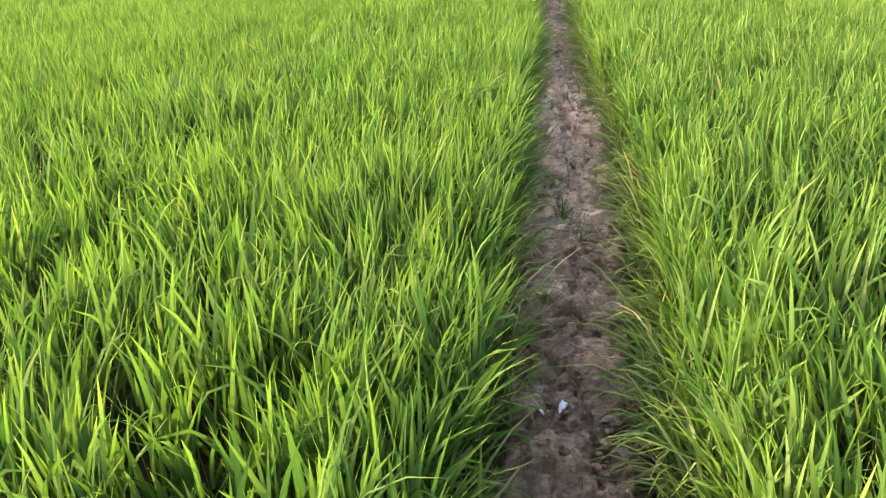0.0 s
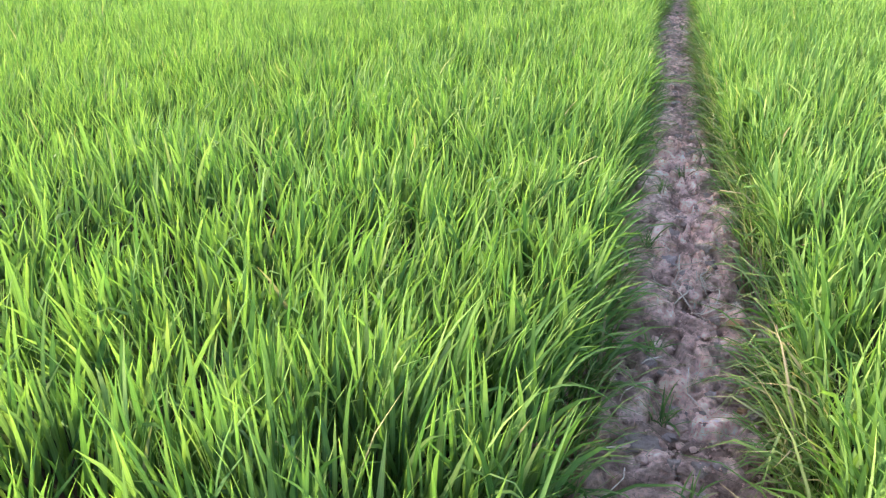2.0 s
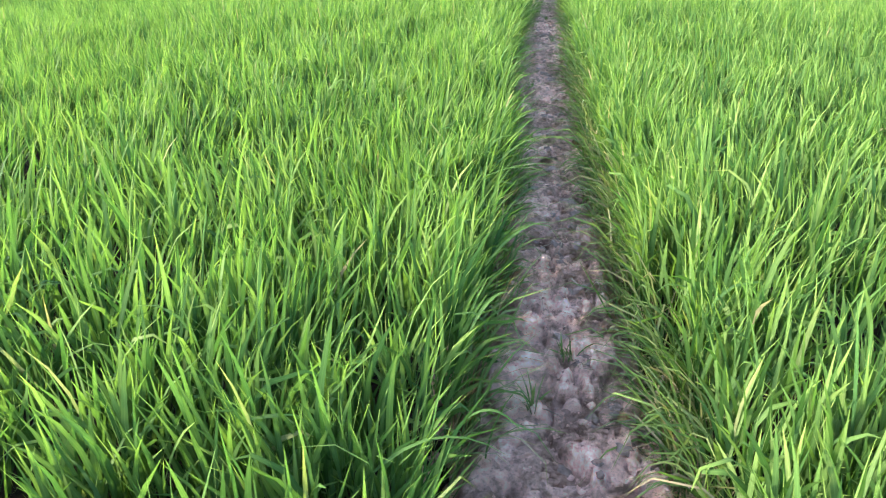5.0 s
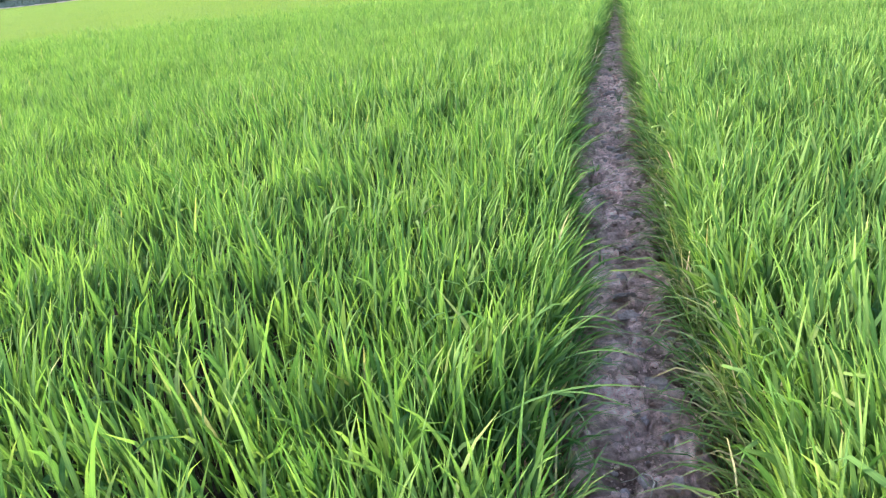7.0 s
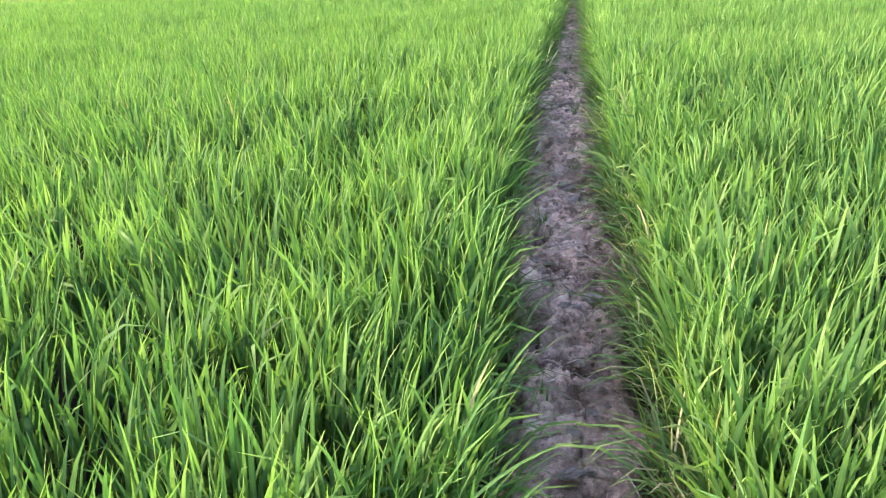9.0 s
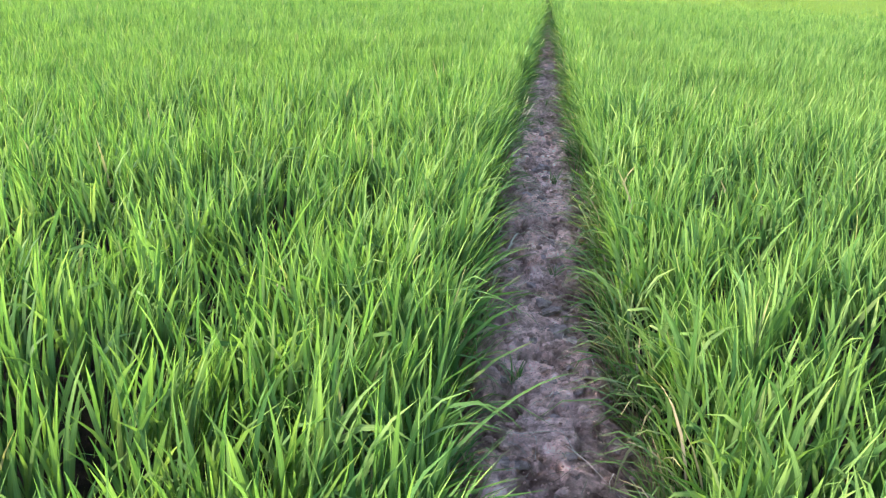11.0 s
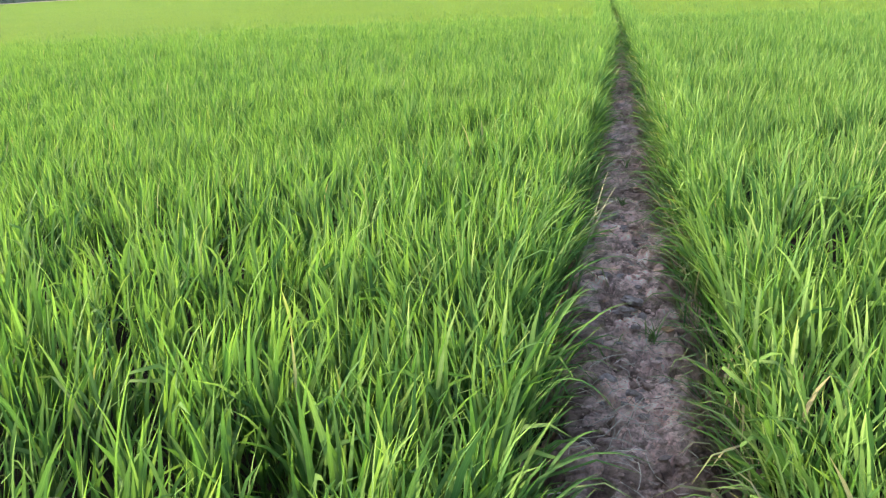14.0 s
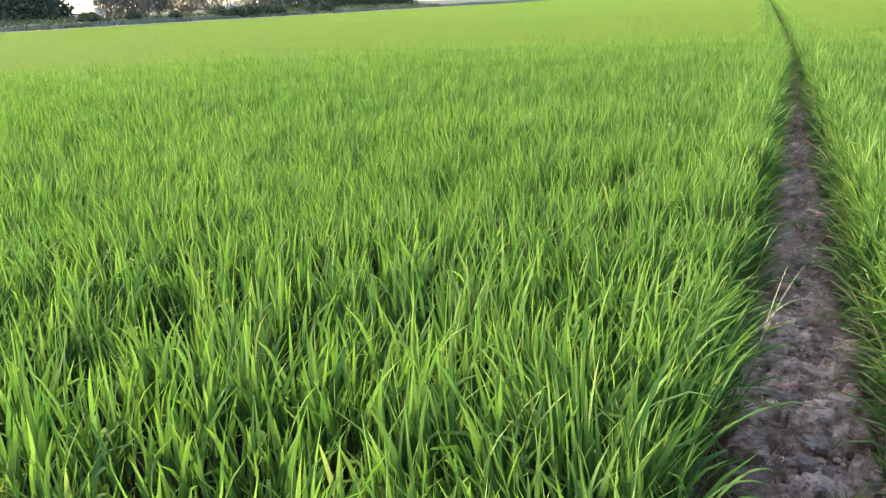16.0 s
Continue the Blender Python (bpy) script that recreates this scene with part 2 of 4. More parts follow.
GLASS_DARK = plain("window_glass", (0.05, 0.06, 0.07), 0.1, 3, 0.1, 0.5, 0.0)
PAINT = plain("white_paint", (0.75, 0.75, 0.72), 0.6, 30, 0.15)


# ---------------------------------------------------------------- plan of the path
WAY_Y = [-4, 2.3, 3.0, 4.1, 5.1, 6.0, 7.0, 8.3, 9.3, 10.6, 11.9, 13, 14, 15, 16, 17.5, 19.4, 21, 28, 45, 80, 140]
WAY_WEST = [0.09, 0.10, 0.10, 0.09, 0.10, 0.09, 0.10, 0.10, 0.09, 0.04, -0.02, 0.02, 0.01, 0.03, 0.055, 0.09, 0.135, 0.176, 0.33, 0.20, -0.15, -0.9]
WAY_EAST = [0.52, 0.53, 0.56, 0.595, 0.625, 0.575, 0.55, 0.52, 0.495, 0.48, 0.45, 0.44, 0.43, 0.43, 0.445, 0.475, 0.485, 0.504, 0.53, 0.40, 0.05, -0.7]


def centre(y):
    """The middle of the path at y."""
    return 0.5 * (np.interp(y, WAY_Y, WAY_WEST) + np.interp(y, WAY_Y, WAY_EAST))


def half_width(y):
    wide = 0.5 * (np.interp(y, WAY_Y, WAY_EAST) - np.interp(y, WAY_Y, WAY_WEST))
    return wide + 0.022 * (value_noise(y * 1.3, 0 * y + 3.1, 21) - 0.5) * 2 + 0.02 * (value_noise(y * 5, 0 * y + 8.1, 22) - 0.5) * 2


PADDY_Z = -0.13


def dry_and_shade(x, y):
    """Mud tone: drying along the path in uneven patches, shade painted in far off."""
    along = np.interp(y, [0, 2.2, 3.4, 4.6, 5.6, 8.0, 9.6, 12.0, 13.8, 14.7, 16.0, 18.0, 20.0, 30.0], [0.3, 0.3, 0.45, 0.75, 0.9, 0.88, 0.8, 0.65, 0.7, 1.0, 0.8, 0.5, 0.2, 0.1])
    off = np.abs(x - centre(y)) / half_width(y)
    shoulder_dark = 0.55 * np.clip((off - 0.55) / 0.45 + 1.6 * fbm(x * 4, y * 4, 3, 185), 0, 1)          # darker towards the shoulders, in patches
    return np.clip(along + 0.7 * fbm(x * 2.1, y * 2.1, 3, 181) - shoulder_dark * np.interp(y, [6, 11], [0.6, 1.0]), 0, 1)


def pick(tone, seed):
    """A second random number for each cell, from its first."""
    return hash01((tone * 99991).astype(np.int64), (tone * 7717).astype(np.int64), seed)


def path_height(x, y, fine=True):
    """The mud's height and a tone for each piece of it: slabs with open cracks, broken pieces, and lumps where it crumbles."""
    off = (x - centre(y)) / half_width(y)
    ragged = 0.22 * fbm(x * 5, y * 5, 3, 29)
    west = np.clip((-off - 0.92 + ragged) / 0.5, 0, 1)
    east = np.clip((off - 0.90 + 2 * ragged) / np.interp(y, [8, 11], [0.4, 0.65]), 0, 1)
    z = PADDY_Z * (west * west * (3 - 2 * west)) + 0.85 * PADDY_Z * (east * east * (3 - 2 * east)) - 0.012 * off * off
    z = z + 0.08 * fbm(x * 2.3, y * 2.3, 3, 31) + 0.05 * (0.2 - np.abs(fbm(x * 6, y * 6, 3, 37)))
    tone = 0.5 + 0 * x
    if fine:
        wx, wy = x + 0.16 * fbm(x * 6, y * 6, 4, 41), y + 0.16 * fbm(x * 6, y * 6, 4, 45)
        crumbly = np.clip(fbm(x * 2.6, y * 1.7, 3, 71) * 3.2 + 0.42 + 0.25 * off - 0.45 * np.exp(-((y - 9.3) / 0.6) ** 2) - 0.5 * np.exp(-((y - 14.6) / 0.6) ** 2) - 0.4 * np.exp(-((y - 4.1) / 0.4) ** 2), 0, 1)
        whole = 1 - crumbly
        edge, slab, sx, sy = cells(wx * 6.2, wy * 4.6, 51)
        z = z + 0.045 * (slab - 0.5) + 0.05 * (sx * (pick(slab, 1) - 0.5) + sy * (pick(slab, 2) - 0.5))
        z = z - (0.015 + 0.05 * pick(slab, 3)) * np.exp(-(edge / 0.055) ** 2)
        edge, piece, sx, sy = cells(wx * 13 + 1.7, wy * 11, 55)
        z = z + (0.35 + 0.65 * crumbly) * (0.030 * (piece - 0.5) + 0.07 * (sx * (pick(piece, 4) - 0.5) + sy * (pick(piece, 5) - 0.5)))
        z = z - (0.006 + 0.036 * pick(piece, 6) * (0.4 + 0.6 * crumbly)) * np.exp(-(edge / 0.095) ** 2)
        edge, lump, sx, sy = cells(wx * 27 + 3.3, wy * 25, 61)
        proud = np.clip((lump - 0.4) * 2.2, 0, 1)
        z = z + crumbly * (0.030 * proud * np.clip(edge * 1.8, 0, 1) ** 0.6 + 0.06 * proud * (sx * (pick(lump, 7) - 0.5) + sy * (pick(lump, 8) - 0.5)))
        z = z + 0.026 * fbm(x * 34, y * 34, 4, 77) - 0.010 * crumbly
        tone = (0.3 + 0.1 * whole) * slab + 0.35 * piece + (0.35 - 0.1 * whole) * lump
    return z, tone


# ---------------------------------------------------------------- ground and path
def sheet_axis(near, far, step, grow):
    out, s = [0.0], step
    while out[-1] < far:
        s = step if out[-1] < near else s * grow
        out.append(out[-1] + s)
    return np.array(out)


ax = sheet_axis(60, 2600, 3.0, 1.35)
xs = np.concatenate([-ax[:0:-1], ax])
gx, gy = np.meshgrid(xs, xs + 20)
ground = new("ground", grid_mesh("ground", gx, gy, PADDY_Z - 0.03 + 0 * gx, PADDY, False))
tagged(ground, "dark damp paddy mud under the rice plants", "ground", kind="structure")

def fine_stretch(y0, y1, step, name, label):
    ys = np.arange(y0, y1, step)
    us = np.arange(-0.44, 0.4401, step)
    px = centre(ys)[:, None] + us[None]
    py = np.broadcast_to(ys[:, None], px.shape)
    pz, tone = path_height(px, py)
    me = grid_mesh(name, px, py, pz, MUD)
    add_float(me, "tone", tone.ravel())
    add_float(me, "dry", dry_and_shade(px, py).ravel())
    return tagged(new(name, me), label, "path", kind="structure")


path = fine_stretch(1.7, 15.6, 0.0102, "path", "narrow raised footpath of cracked dry grey-brown mud between the rice")
fine_stretch(15.57, 32.0, 0.026, "path_beyond", "rough brown mud footpath narrowing between rows of rice")


def plain_stretch(y0, y1, step, name, label):
    ys = np.arange(y0, y1 + step / 2, step)
    us = np.linspace(-0.46, 0.46, 27)
    px = centre(ys)[:, None] + us[None]
    py = np.broadcast_to(ys[:, None], px.shape)
    pz, tone = path_height(px, py, False)
    tone = 0.5 + fbm(px * 14, py * 14, 3, 83)
    pz = pz + 0.06 * fbm(px * 7, py * 7, 2, 87)
    me = grid_mesh(name, px, py, pz + 0.018 * (tone - 0.5), MUD)
    add_float(me, "tone", tone.ravel())
    add_float(me, "dry", dry_and_shade(px, py).ravel())
    return tagged(new(name, me), label, "path", kind="structure")


plain_stretch(-11.0, 1.72, 0.06, "path_behind", "start of the raised mud footpath between rice plants")
plain_stretch(31.95, 140.0, 0.16, "path_far", "far stretch of the mud footpath closed in by rice")


# ---------------------------------------------------------------- leaves
def ribbons(base, azimuth, tilt, bend, length, width, roll, segments, profile):
    """Tapered leaf ribbons that start at base with a tilt from upright, bend outwards and end in a point."""
    n = len(base)
    s = (np.arange(segments) + 0.5) / segments
    angle = tilt[:, None] + bend[:, None] * s[None] ** 1.6 * 1.8
    step = (length / segments)[:, None]
    out = np.concatenate([np.zeros((n, 1)), np.cumsum(step * np.sin(angle), 1)], 1)
    up = np.concatenate([np.zeros((n, 1)), np.cumsum(step * np.cos(angle), 1)], 1)
    heading = np.stack([np.cos(azimuth), np.sin(azimuth), 0 * azimuth], -1)
    spine = base[:, None] + out[..., None] * heading[:, None] + up[..., None] * np.array([0, 0, 1.0])
    side = np.stack([-np.sin(azimuth), np.cos(azimuth), 0 * azimuth], -1)
    mean = angle.mean(1)
    face = heading * np.cos(mean)[:, None] - np.sin(mean)[:, None] * np.array([0, 0, 1.0])
    across = np.cos(roll)[:, None] * side + np.sin(roll)[:, None] * face
    half = 0.5 * width[:, None] * np.asarray(profile)[None]            # segments values, the tip is a point
    left = spine[:, :-1] - half[..., None] * across[:, None]
    right = spine[:, :-1] + half[..., None] * across[:, None]
    per = 2 * segments + 1
    verts = np.empty((n, per, 3))
    verts[:, 0:-1:2], verts[:, 1:-1:2], verts[:, -1] = left, right, spine[:, -1]
    v = np.repeat(np.arange(segments) / segments, 2)
    uv = np.stack([np.tile([0.0, 1.0], segments), v], -1)
    uv = np.concatenate([uv, [[0.5, 1.0]]])
    quad = np.array([[2 * k, 2 * k + 1, 2 * k + 3, 2 * k + 2] for k in range(segments - 1)], int).reshape(-1)
    loop = np.concatenate([quad, [2 * segments - 2, 2 * segments - 1, 2 * segments]])
    start = np.concatenate([np.arange(segments - 1) * 4, [4 * (segments - 1)]])
    first = np.arange(n)[:, None]
    return (verts.reshape(-1, 3), (loop[None] + first * per).ravel(), (start[None] + first * len(loop)).ravel(), np.tile(uv, (n, 1)))


def joined(name, groups, mat):
    verts, loops, starts, uvs, nv, nl = [], [], [], [], 0, 0
    for v, l, s, u in groups:
        verts.append(v), loops.append(l + nv), starts.append(s + nl), uvs.append(u)
        nv, nl = nv + len(v), nl + len(l)
    return mesh_from(name, np.concatenate(verts), np.concatenate(loops), np.concatenate(starts), mat, np.concatenate(uvs), True)


FOUR, THREE, TWO = (0.55, 1.0, 0.95, 0.62), (0.7, 1.0, 0.7), (0.8, 1.0)


def rice(places, gap, leaves, widen, tall, stems=True, profile=FOUR, even=0.0):
    """Rice shoots at places; gap: signed distance to the path's edge, towards which the outer shoots lean; even: how far all leaves end at the top."""
    n = len(places)
    x, y = places.T
    stand = 0.99 + 0.22 * fbm(x * 0.9, y * 0.9, 3, 91) + 0.26 * (1 - 0.4 * even) * fbm(x * 3.3, y * 3.3, 2, 95) + rng.normal(0, 0.06 - 0.03 * even, n)
    stand = stand * tall * (1 - np.where(x < centre(y), 0.13, 0.08) * np.exp(-(np.maximum(gap, 0) / 0.12) ** 1.5))
    side = np.where(x < centre(y), 0.0, math.pi)                       # the way to the path
    edge = np.exp(-np.maximum(gap, 0) / 0.16)
    lean_az = 2.6 * math.pi * (value_noise(x * 1.7, y * 1.7, 101) - 0.5) + 0.7
    groups = []
    seg = len(profile)
    base = np.stack([x, y, np.full(n, PADDY_Z - 0.02)], -1)
    if stems:
        az = rng.uniform(0, 2 * math.pi, n)
        groups.append(ribbons(base, az, np.abs(rng.normal(0, 0.1, n)), np.full(n, 0.05), 0.42 * stand, rng.uniform(0.005, 0.008, n), rng.uniform(0, 3.1, n), 2, (1.0, 0.9)))
    for k in range(leaves):
        az = rng.uniform(0, 2 * math.pi, n)
        east = side > 1
        pull = rng.uniform(0, 1, n) < 0.5 + np.where(east, 0.3, 0.2) * edge
        az = np.where(pull, np.where(rng.uniform(0, 1, n) < edge, side + rng.normal(0, 0.75, n), lean_az + rng.normal(0, 0.5, n)), az)
        inward = np.cos(az - side)                                      # 1: straight over the path
        rise = (0.375, 0.29 + 0.05 * even, 0.19 + 0.12 * even)[k % 3] * stand + rng.normal(0, 0.022 - 0.01 * even, n)
        low = (0.0, 0.35, 1.0)[k % 3]                                   # the lower leaves arch out, the upper ones stand
        tilt = np.abs(rng.normal((0.13, 0.22, 0.34)[k % 3], 0.14, n)) + low * np.where(east, 0.3, 0.28) * edge * np.maximum(inward, 0) + (1 - low) * edge * (np.where(east, 0.22, 0.34) * np.maximum(inward, 0) * rng.uniform(0, 1, n) - np.where(east, 0.06, 0.12))
        tilt = np.maximum(tilt, 0.02)
        bend = np.abs(rng.normal(0.17, 0.2, n)) + (0.1 + low) * np.where(east, 0.9, 0.8) * edge * np.maximum(inward, 0) * rng.uniform(0.2, 1, n)
        floppy = rng.uniform(0, 1, n) < ((0.12, 0.08, 0.03)[k % 3] if seg == 4 else 0.04)
        bend = np.where(floppy, bend + rng.uniform(0.7, 1.7, n), bend)
        long = np.where(east, 1.0, 1 + 0.35 * edge) * (1 if k else 1 - 0.1 * edge)               # the west flank shows its whole long leaves
        length = rng.normal((0.235, 0.25, 0.25)[k % 3], 0.045 - 0.018 * even, n).clip(0.13, 0.42) * np.maximum(stand, 0.8) * long
        start = base + np.stack([rng.normal(0, 0.008, n), rng.normal(0, 0.008, n), rise], -1)
        width = rng.normal(0.013, 0.0025, n).clip(0.006, 0.0185) * widen
        shape = (FOUR, THREE, THREE)[k] if seg == 4 else profile
        groups.append(ribbons(start, az, tilt, bend, length, width, rng.normal(0, 0.9, n), len(shape), shape))
    return groups


def shoots(x0, x1, y0, y1, per_metre, keep):
    """Random places in a rectangle of the plan, thinned by keep(x, y), and their distance from the path's edge."""
    n = int((x1 - x0) * (y1 - y0) * per_metre)
    x, y = rng.uniform(x0, x1, n), rng.uniform(y0, y1, n)
    clump = value_noise(x * 8.5, y * 8.5, 111) + 0.6 * value_noise(x * 21, y * 21, 113)
    ok = keep(x, y) & (clump > 0.68 + rng.uniform(-0.22, 0.22, n))
    x, y = x[ok], y[ok]
    return np.stack([x, y], -1)


def edge_gap(x, y):
    off = x - centre(y)
    wave = 0.05 * (value_noise(y * 2.7, 0 * y + np.where(off < 0, 5.5, 15.5), 117) - 0.5)
    shut = np.clip((y - 19) / 9, 0, 1) * 0.07
    return np.where(off < 0, -off - half_width(y) - 0.075, off - half_width(y) - 0.115) + wave + shut


def away(x, y):
    """How near the walk comes to a place that it sees: what lies beside the path is only seen from further back."""
    return np.hypot((x - 0.15) * np.interp(y, [11, 13.5], [1.6, 1.1]), np.maximum(np.maximum(1.5 - y, y - 12.0), 0))


def zone(x, y):
    """The same distance with an uneven border, for the change from fine to coarser rice."""
    return away(x, y) + 1.3 * (value_noise(x * 1.3, y * 1.3, 121) - 0.5) + 0.8 * (hash01((x * 997).astype(np.int64), (y * 991).astype(np.int64), 3) - 0.5)


def field(side, name, label):
    """The rice on one side of the path: dense near the path, in larger pieces further off."""
    sign = -1 if side == "west" else 1
    this = lambda x, y: (np.sign(x - centre(y)) == sign) & (edge_gap(x, y) > 0)
    box = lambda a: (-a, 0.4) if side == "west" else (0.2, a)
    groups = []
    near = 3.8

    def ahead(x, y):
        """Thins what lies beside or behind the start of the walk."""
        return (np.abs(x - 0.15) < 0.68 * (y + 0.4) + 0.8) | (hash01((x * 1009).astype(np.int64), (y * 1013).astype(np.int64), 5) < 0.32)

    lo, hi = box(3.9)
    p = shoots(lo, hi, 0.8, 15.8, 820, lambda x, y: this(x, y) & (zone(x, y) < near) & ahead(x, y))
    groups += rice(p, edge_gap(*p.T), 2, 1.05, 1.0, False)
    p = shoots(lo, hi, 0.8, 19.0, 480 if side == "west" else 460, lambda x, y: this(x, y) & (edge_gap(x, y) < (0.75 if side == "west" else 0.3)))     # the thicker outermost rows
    groups += rice(p, edge_gap(*p.T), 3, 1.0, 1.0)
    lo, hi = box(9.3)
    p = shoots(lo, hi, -6.0, 21.2, 570, lambda x, y: this(x, y) & ((zone(x, y) >= near) | (y < 0.8)) & (zone(x, y) < 9.0) & ahead(x, y))
    groups += rice(p, edge_gap(*p.T), 3, 0.8, 0.98, False, TWO, 1.0)
    lo, hi = box(20.5) if side == "west" else box(13.0)
    p = shoots(lo, hi, 0.0, 32.0, 250, lambda x, y: this(x, y) & (zone(x, y) >= 9.0) & (zone(x, y) < 20.0) & ahead(x, y))
    groups += rice(p, edge_gap(*p.T), 3, 0.85, 0.98, False, TWO, 1.0)
    lo, hi = (-46.3, 0.2) if side == "west" else (0.4, 22.0)
    p = shoots(lo, hi, 12.0, 55.0, 80, lambda x, y: this(x, y) & (zone(x, y) >= 20.0))
    groups += rice(p, edge_gap(*p.T), 1, 1.1, 0.97, False, TWO, 1.0)
    p = shoots(-1.0, 1.6, -9.0, 0.8, 420, lambda x, y: this(x, y) & (edge_gap(x, y) < 0.4))       # along the path behind the start
    groups += rice(p, edge_gap(*p.T), 3, 1.0, 1.0, False, TWO)
    p = shoots(-1.0, 1.6, 17.0, 42.0, 520, lambda x, y: this(x, y) & (edge_gap(x, y) < 0.36))
    groups += rice(p, edge_gap(*p.T), 3, 1.3, 1.0, False, TWO)
    p = shoots(-1.6, 1.9, 36.0, 140.0, 90, lambda x, y: this(x, y) & (edge_gap(x, y) < 0.7) & (zone(x, y) >= 6.0))   # along the far path
    groups += rice(p, edge_gap(*p.T), 2, 1.5, 1.0, False, TWO)
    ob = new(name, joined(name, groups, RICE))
    return tagged(ob, label, "rice", kind="stuff")


field("west", "rice_field", "dense bright green young rice plants beside the mud path")
field("east", "rice_field", "dense light green young rice plants lit from across the path")


# the closed top of the rice far from the path
def canopy(sign, reach, y0, y1, name):
    u = sign * (reach * np.linspace(0, 1, 150) ** 2.4)
    ys = y0 + (y1 - y0) * np.linspace(0, 1, 250) ** 2.0
    u, gy = np.meshgrid(u, ys)
    u = u + sign * (half_width(gy) + 0.34 - 0.16 * np.clip((gy - 30) / 25, 0, 1))
    gx = centre(gy) + u
    d = np.hypot(1.25 * (gx - 0.15), np.maximum(np.maximum(1.5 - gy, gy - 12.0), 0)) + 1.5 * fbm(gx * 0.7, gy * 0.7, 3, 135)
    rise = 0.7 * np.clip((d - 6.5) / 8, 0, 1) ** 0.8 + 0.3 * np.clip((d - 15) / 12, 0, 1)
    z = PADDY_Z + 0.04 + 0.5 * rise + 0.12 * fbm(gx * 0.9, gy * 0.9, 3, 91) * rise + 0.05 * fbm(gx * 6, gy * 6, 2, 131) * rise
    lip = np.clip((np.abs(u) - half_width(gy) - 0.16) / 0.2, 0.3, 1)
    z = PADDY_Z + (z - PADDY_Z) * lip - 0.12 * np.clip((7.5 - d) / 1.0, 0, 1)
    me = grid_mesh(name, gx, gy, z, CANOPY, False)
    return tagged(new(name, me), "even green top of the rice far from the path", "rice", kind="stuff")


def canopy_material():
    m, nt, b = material("rice_canopy", 0.95, 0.03)
    at = world_place(nt)
    fine, wide = noise_node(nt, 22, 4, 0.7, at), noise_node(nt, 0.3, 3, 0.55, at)
    c = ramp(nt, fine, (0.3, (0.09, 0.155, 0.024)), (0.5, (0.146, 0.236, 0.029)), (0.7, (0.205, 0.31, 0.037)))
    c = mixed(nt, 0.5, c, ramp(nt, wide, (0.3, (0.85, 0.9, 0.85)), (0.7, (1.05, 1.0, 0.9))), "MULTIPLY")
    nt.links.new(c, b.inputs["Base Color"])
    bump(nt, b, fine, 1.0, 0.12)
    return m


CANOPY = canopy_material()
canopy(-1, 46.8, -40.0, 420.0, "rice_canopy")
canopy(1, 420.0, -40.0, 420.0, "rice_canopy")


# ---------------------------------------------------------------- fine grass on the path's shoulders
def fringe(sign, count, name, label):
    """Arching blades that start among the outermost rice stems and droop over the path's edge."""
    y = 1.5 + 38.0 * rng.uniform(0, 1, count) ** 1.5
    ok = value_noise(y * 2.4, 0 * y + 7.7 * sign, 141) + 0.5 * value_noise(y * 9, 0 * y + 2.7 * sign, 143) > rng.uniform(0.1, 1.0, count)
    y = y[ok]
    n = len(y)
    off = half_width(y) + (rng.uniform(0.05, 0.2, n) if sign > 0 else rng.uniform(0.0, 0.13, n))
    x = centre(y) + sign * off
    z = path_height(x, y, False)[0] - 0.02
    toward = math.pi if sign > 0 else 0.0
    coarse = 1 + np.clip((y - 14) / 16, 0, 1.2)
    groups = []
    for k in range(3):
        low = rng.uniform(0, 1, n) < 0.3
        az = np.where(rng.uniform(0, 1, n) < 0.8, toward + rng.normal(0, 0.75, n), rng.uniform(0, 2 * math.pi, n))
        base = np.stack([x + rng.normal(0, 0.015, n), y + rng.normal(0, 0.015, n), z + np.where(low, 0, rng.uniform(0, 0.22 if sign > 0 else 0.12, n))], -1)
        length = np.where(low, rng.normal(0.15, 0.05, n), rng.normal(0.30, 0.08, n)).clip(0.06, 0.48) * (1.0 if sign > 0 else 0.9)
        tilt = np.where(low, np.abs(rng.normal(0.8, 0.3, n)), np.abs(rng.normal(0.28, 0.2, n)))
        bend = np.where(low, np.abs(rng.normal(0.4, 0.3, n)), np.abs(rng.normal(0.95, 0.35, n)))
        width = np.where(low, rng.uniform(0.003, 0.006, n), rng.uniform(0.006, 0.010, n)) * coarse
        groups.append(ribbons(base, az, tilt, bend, length, width, rng.normal(0, 0.5, n), 4, FOUR))
    return tagged(new(name, joined(name, groups, FRINGE)), label, "grass", kind="stuff")


fringe(1, 5400, "fringe_grass", "drooping yellow-green and tan grass along the path's shoulder")
fringe(-1, 2600, "fringe_grass", "sparse green blades leaning over the path's shoulder")


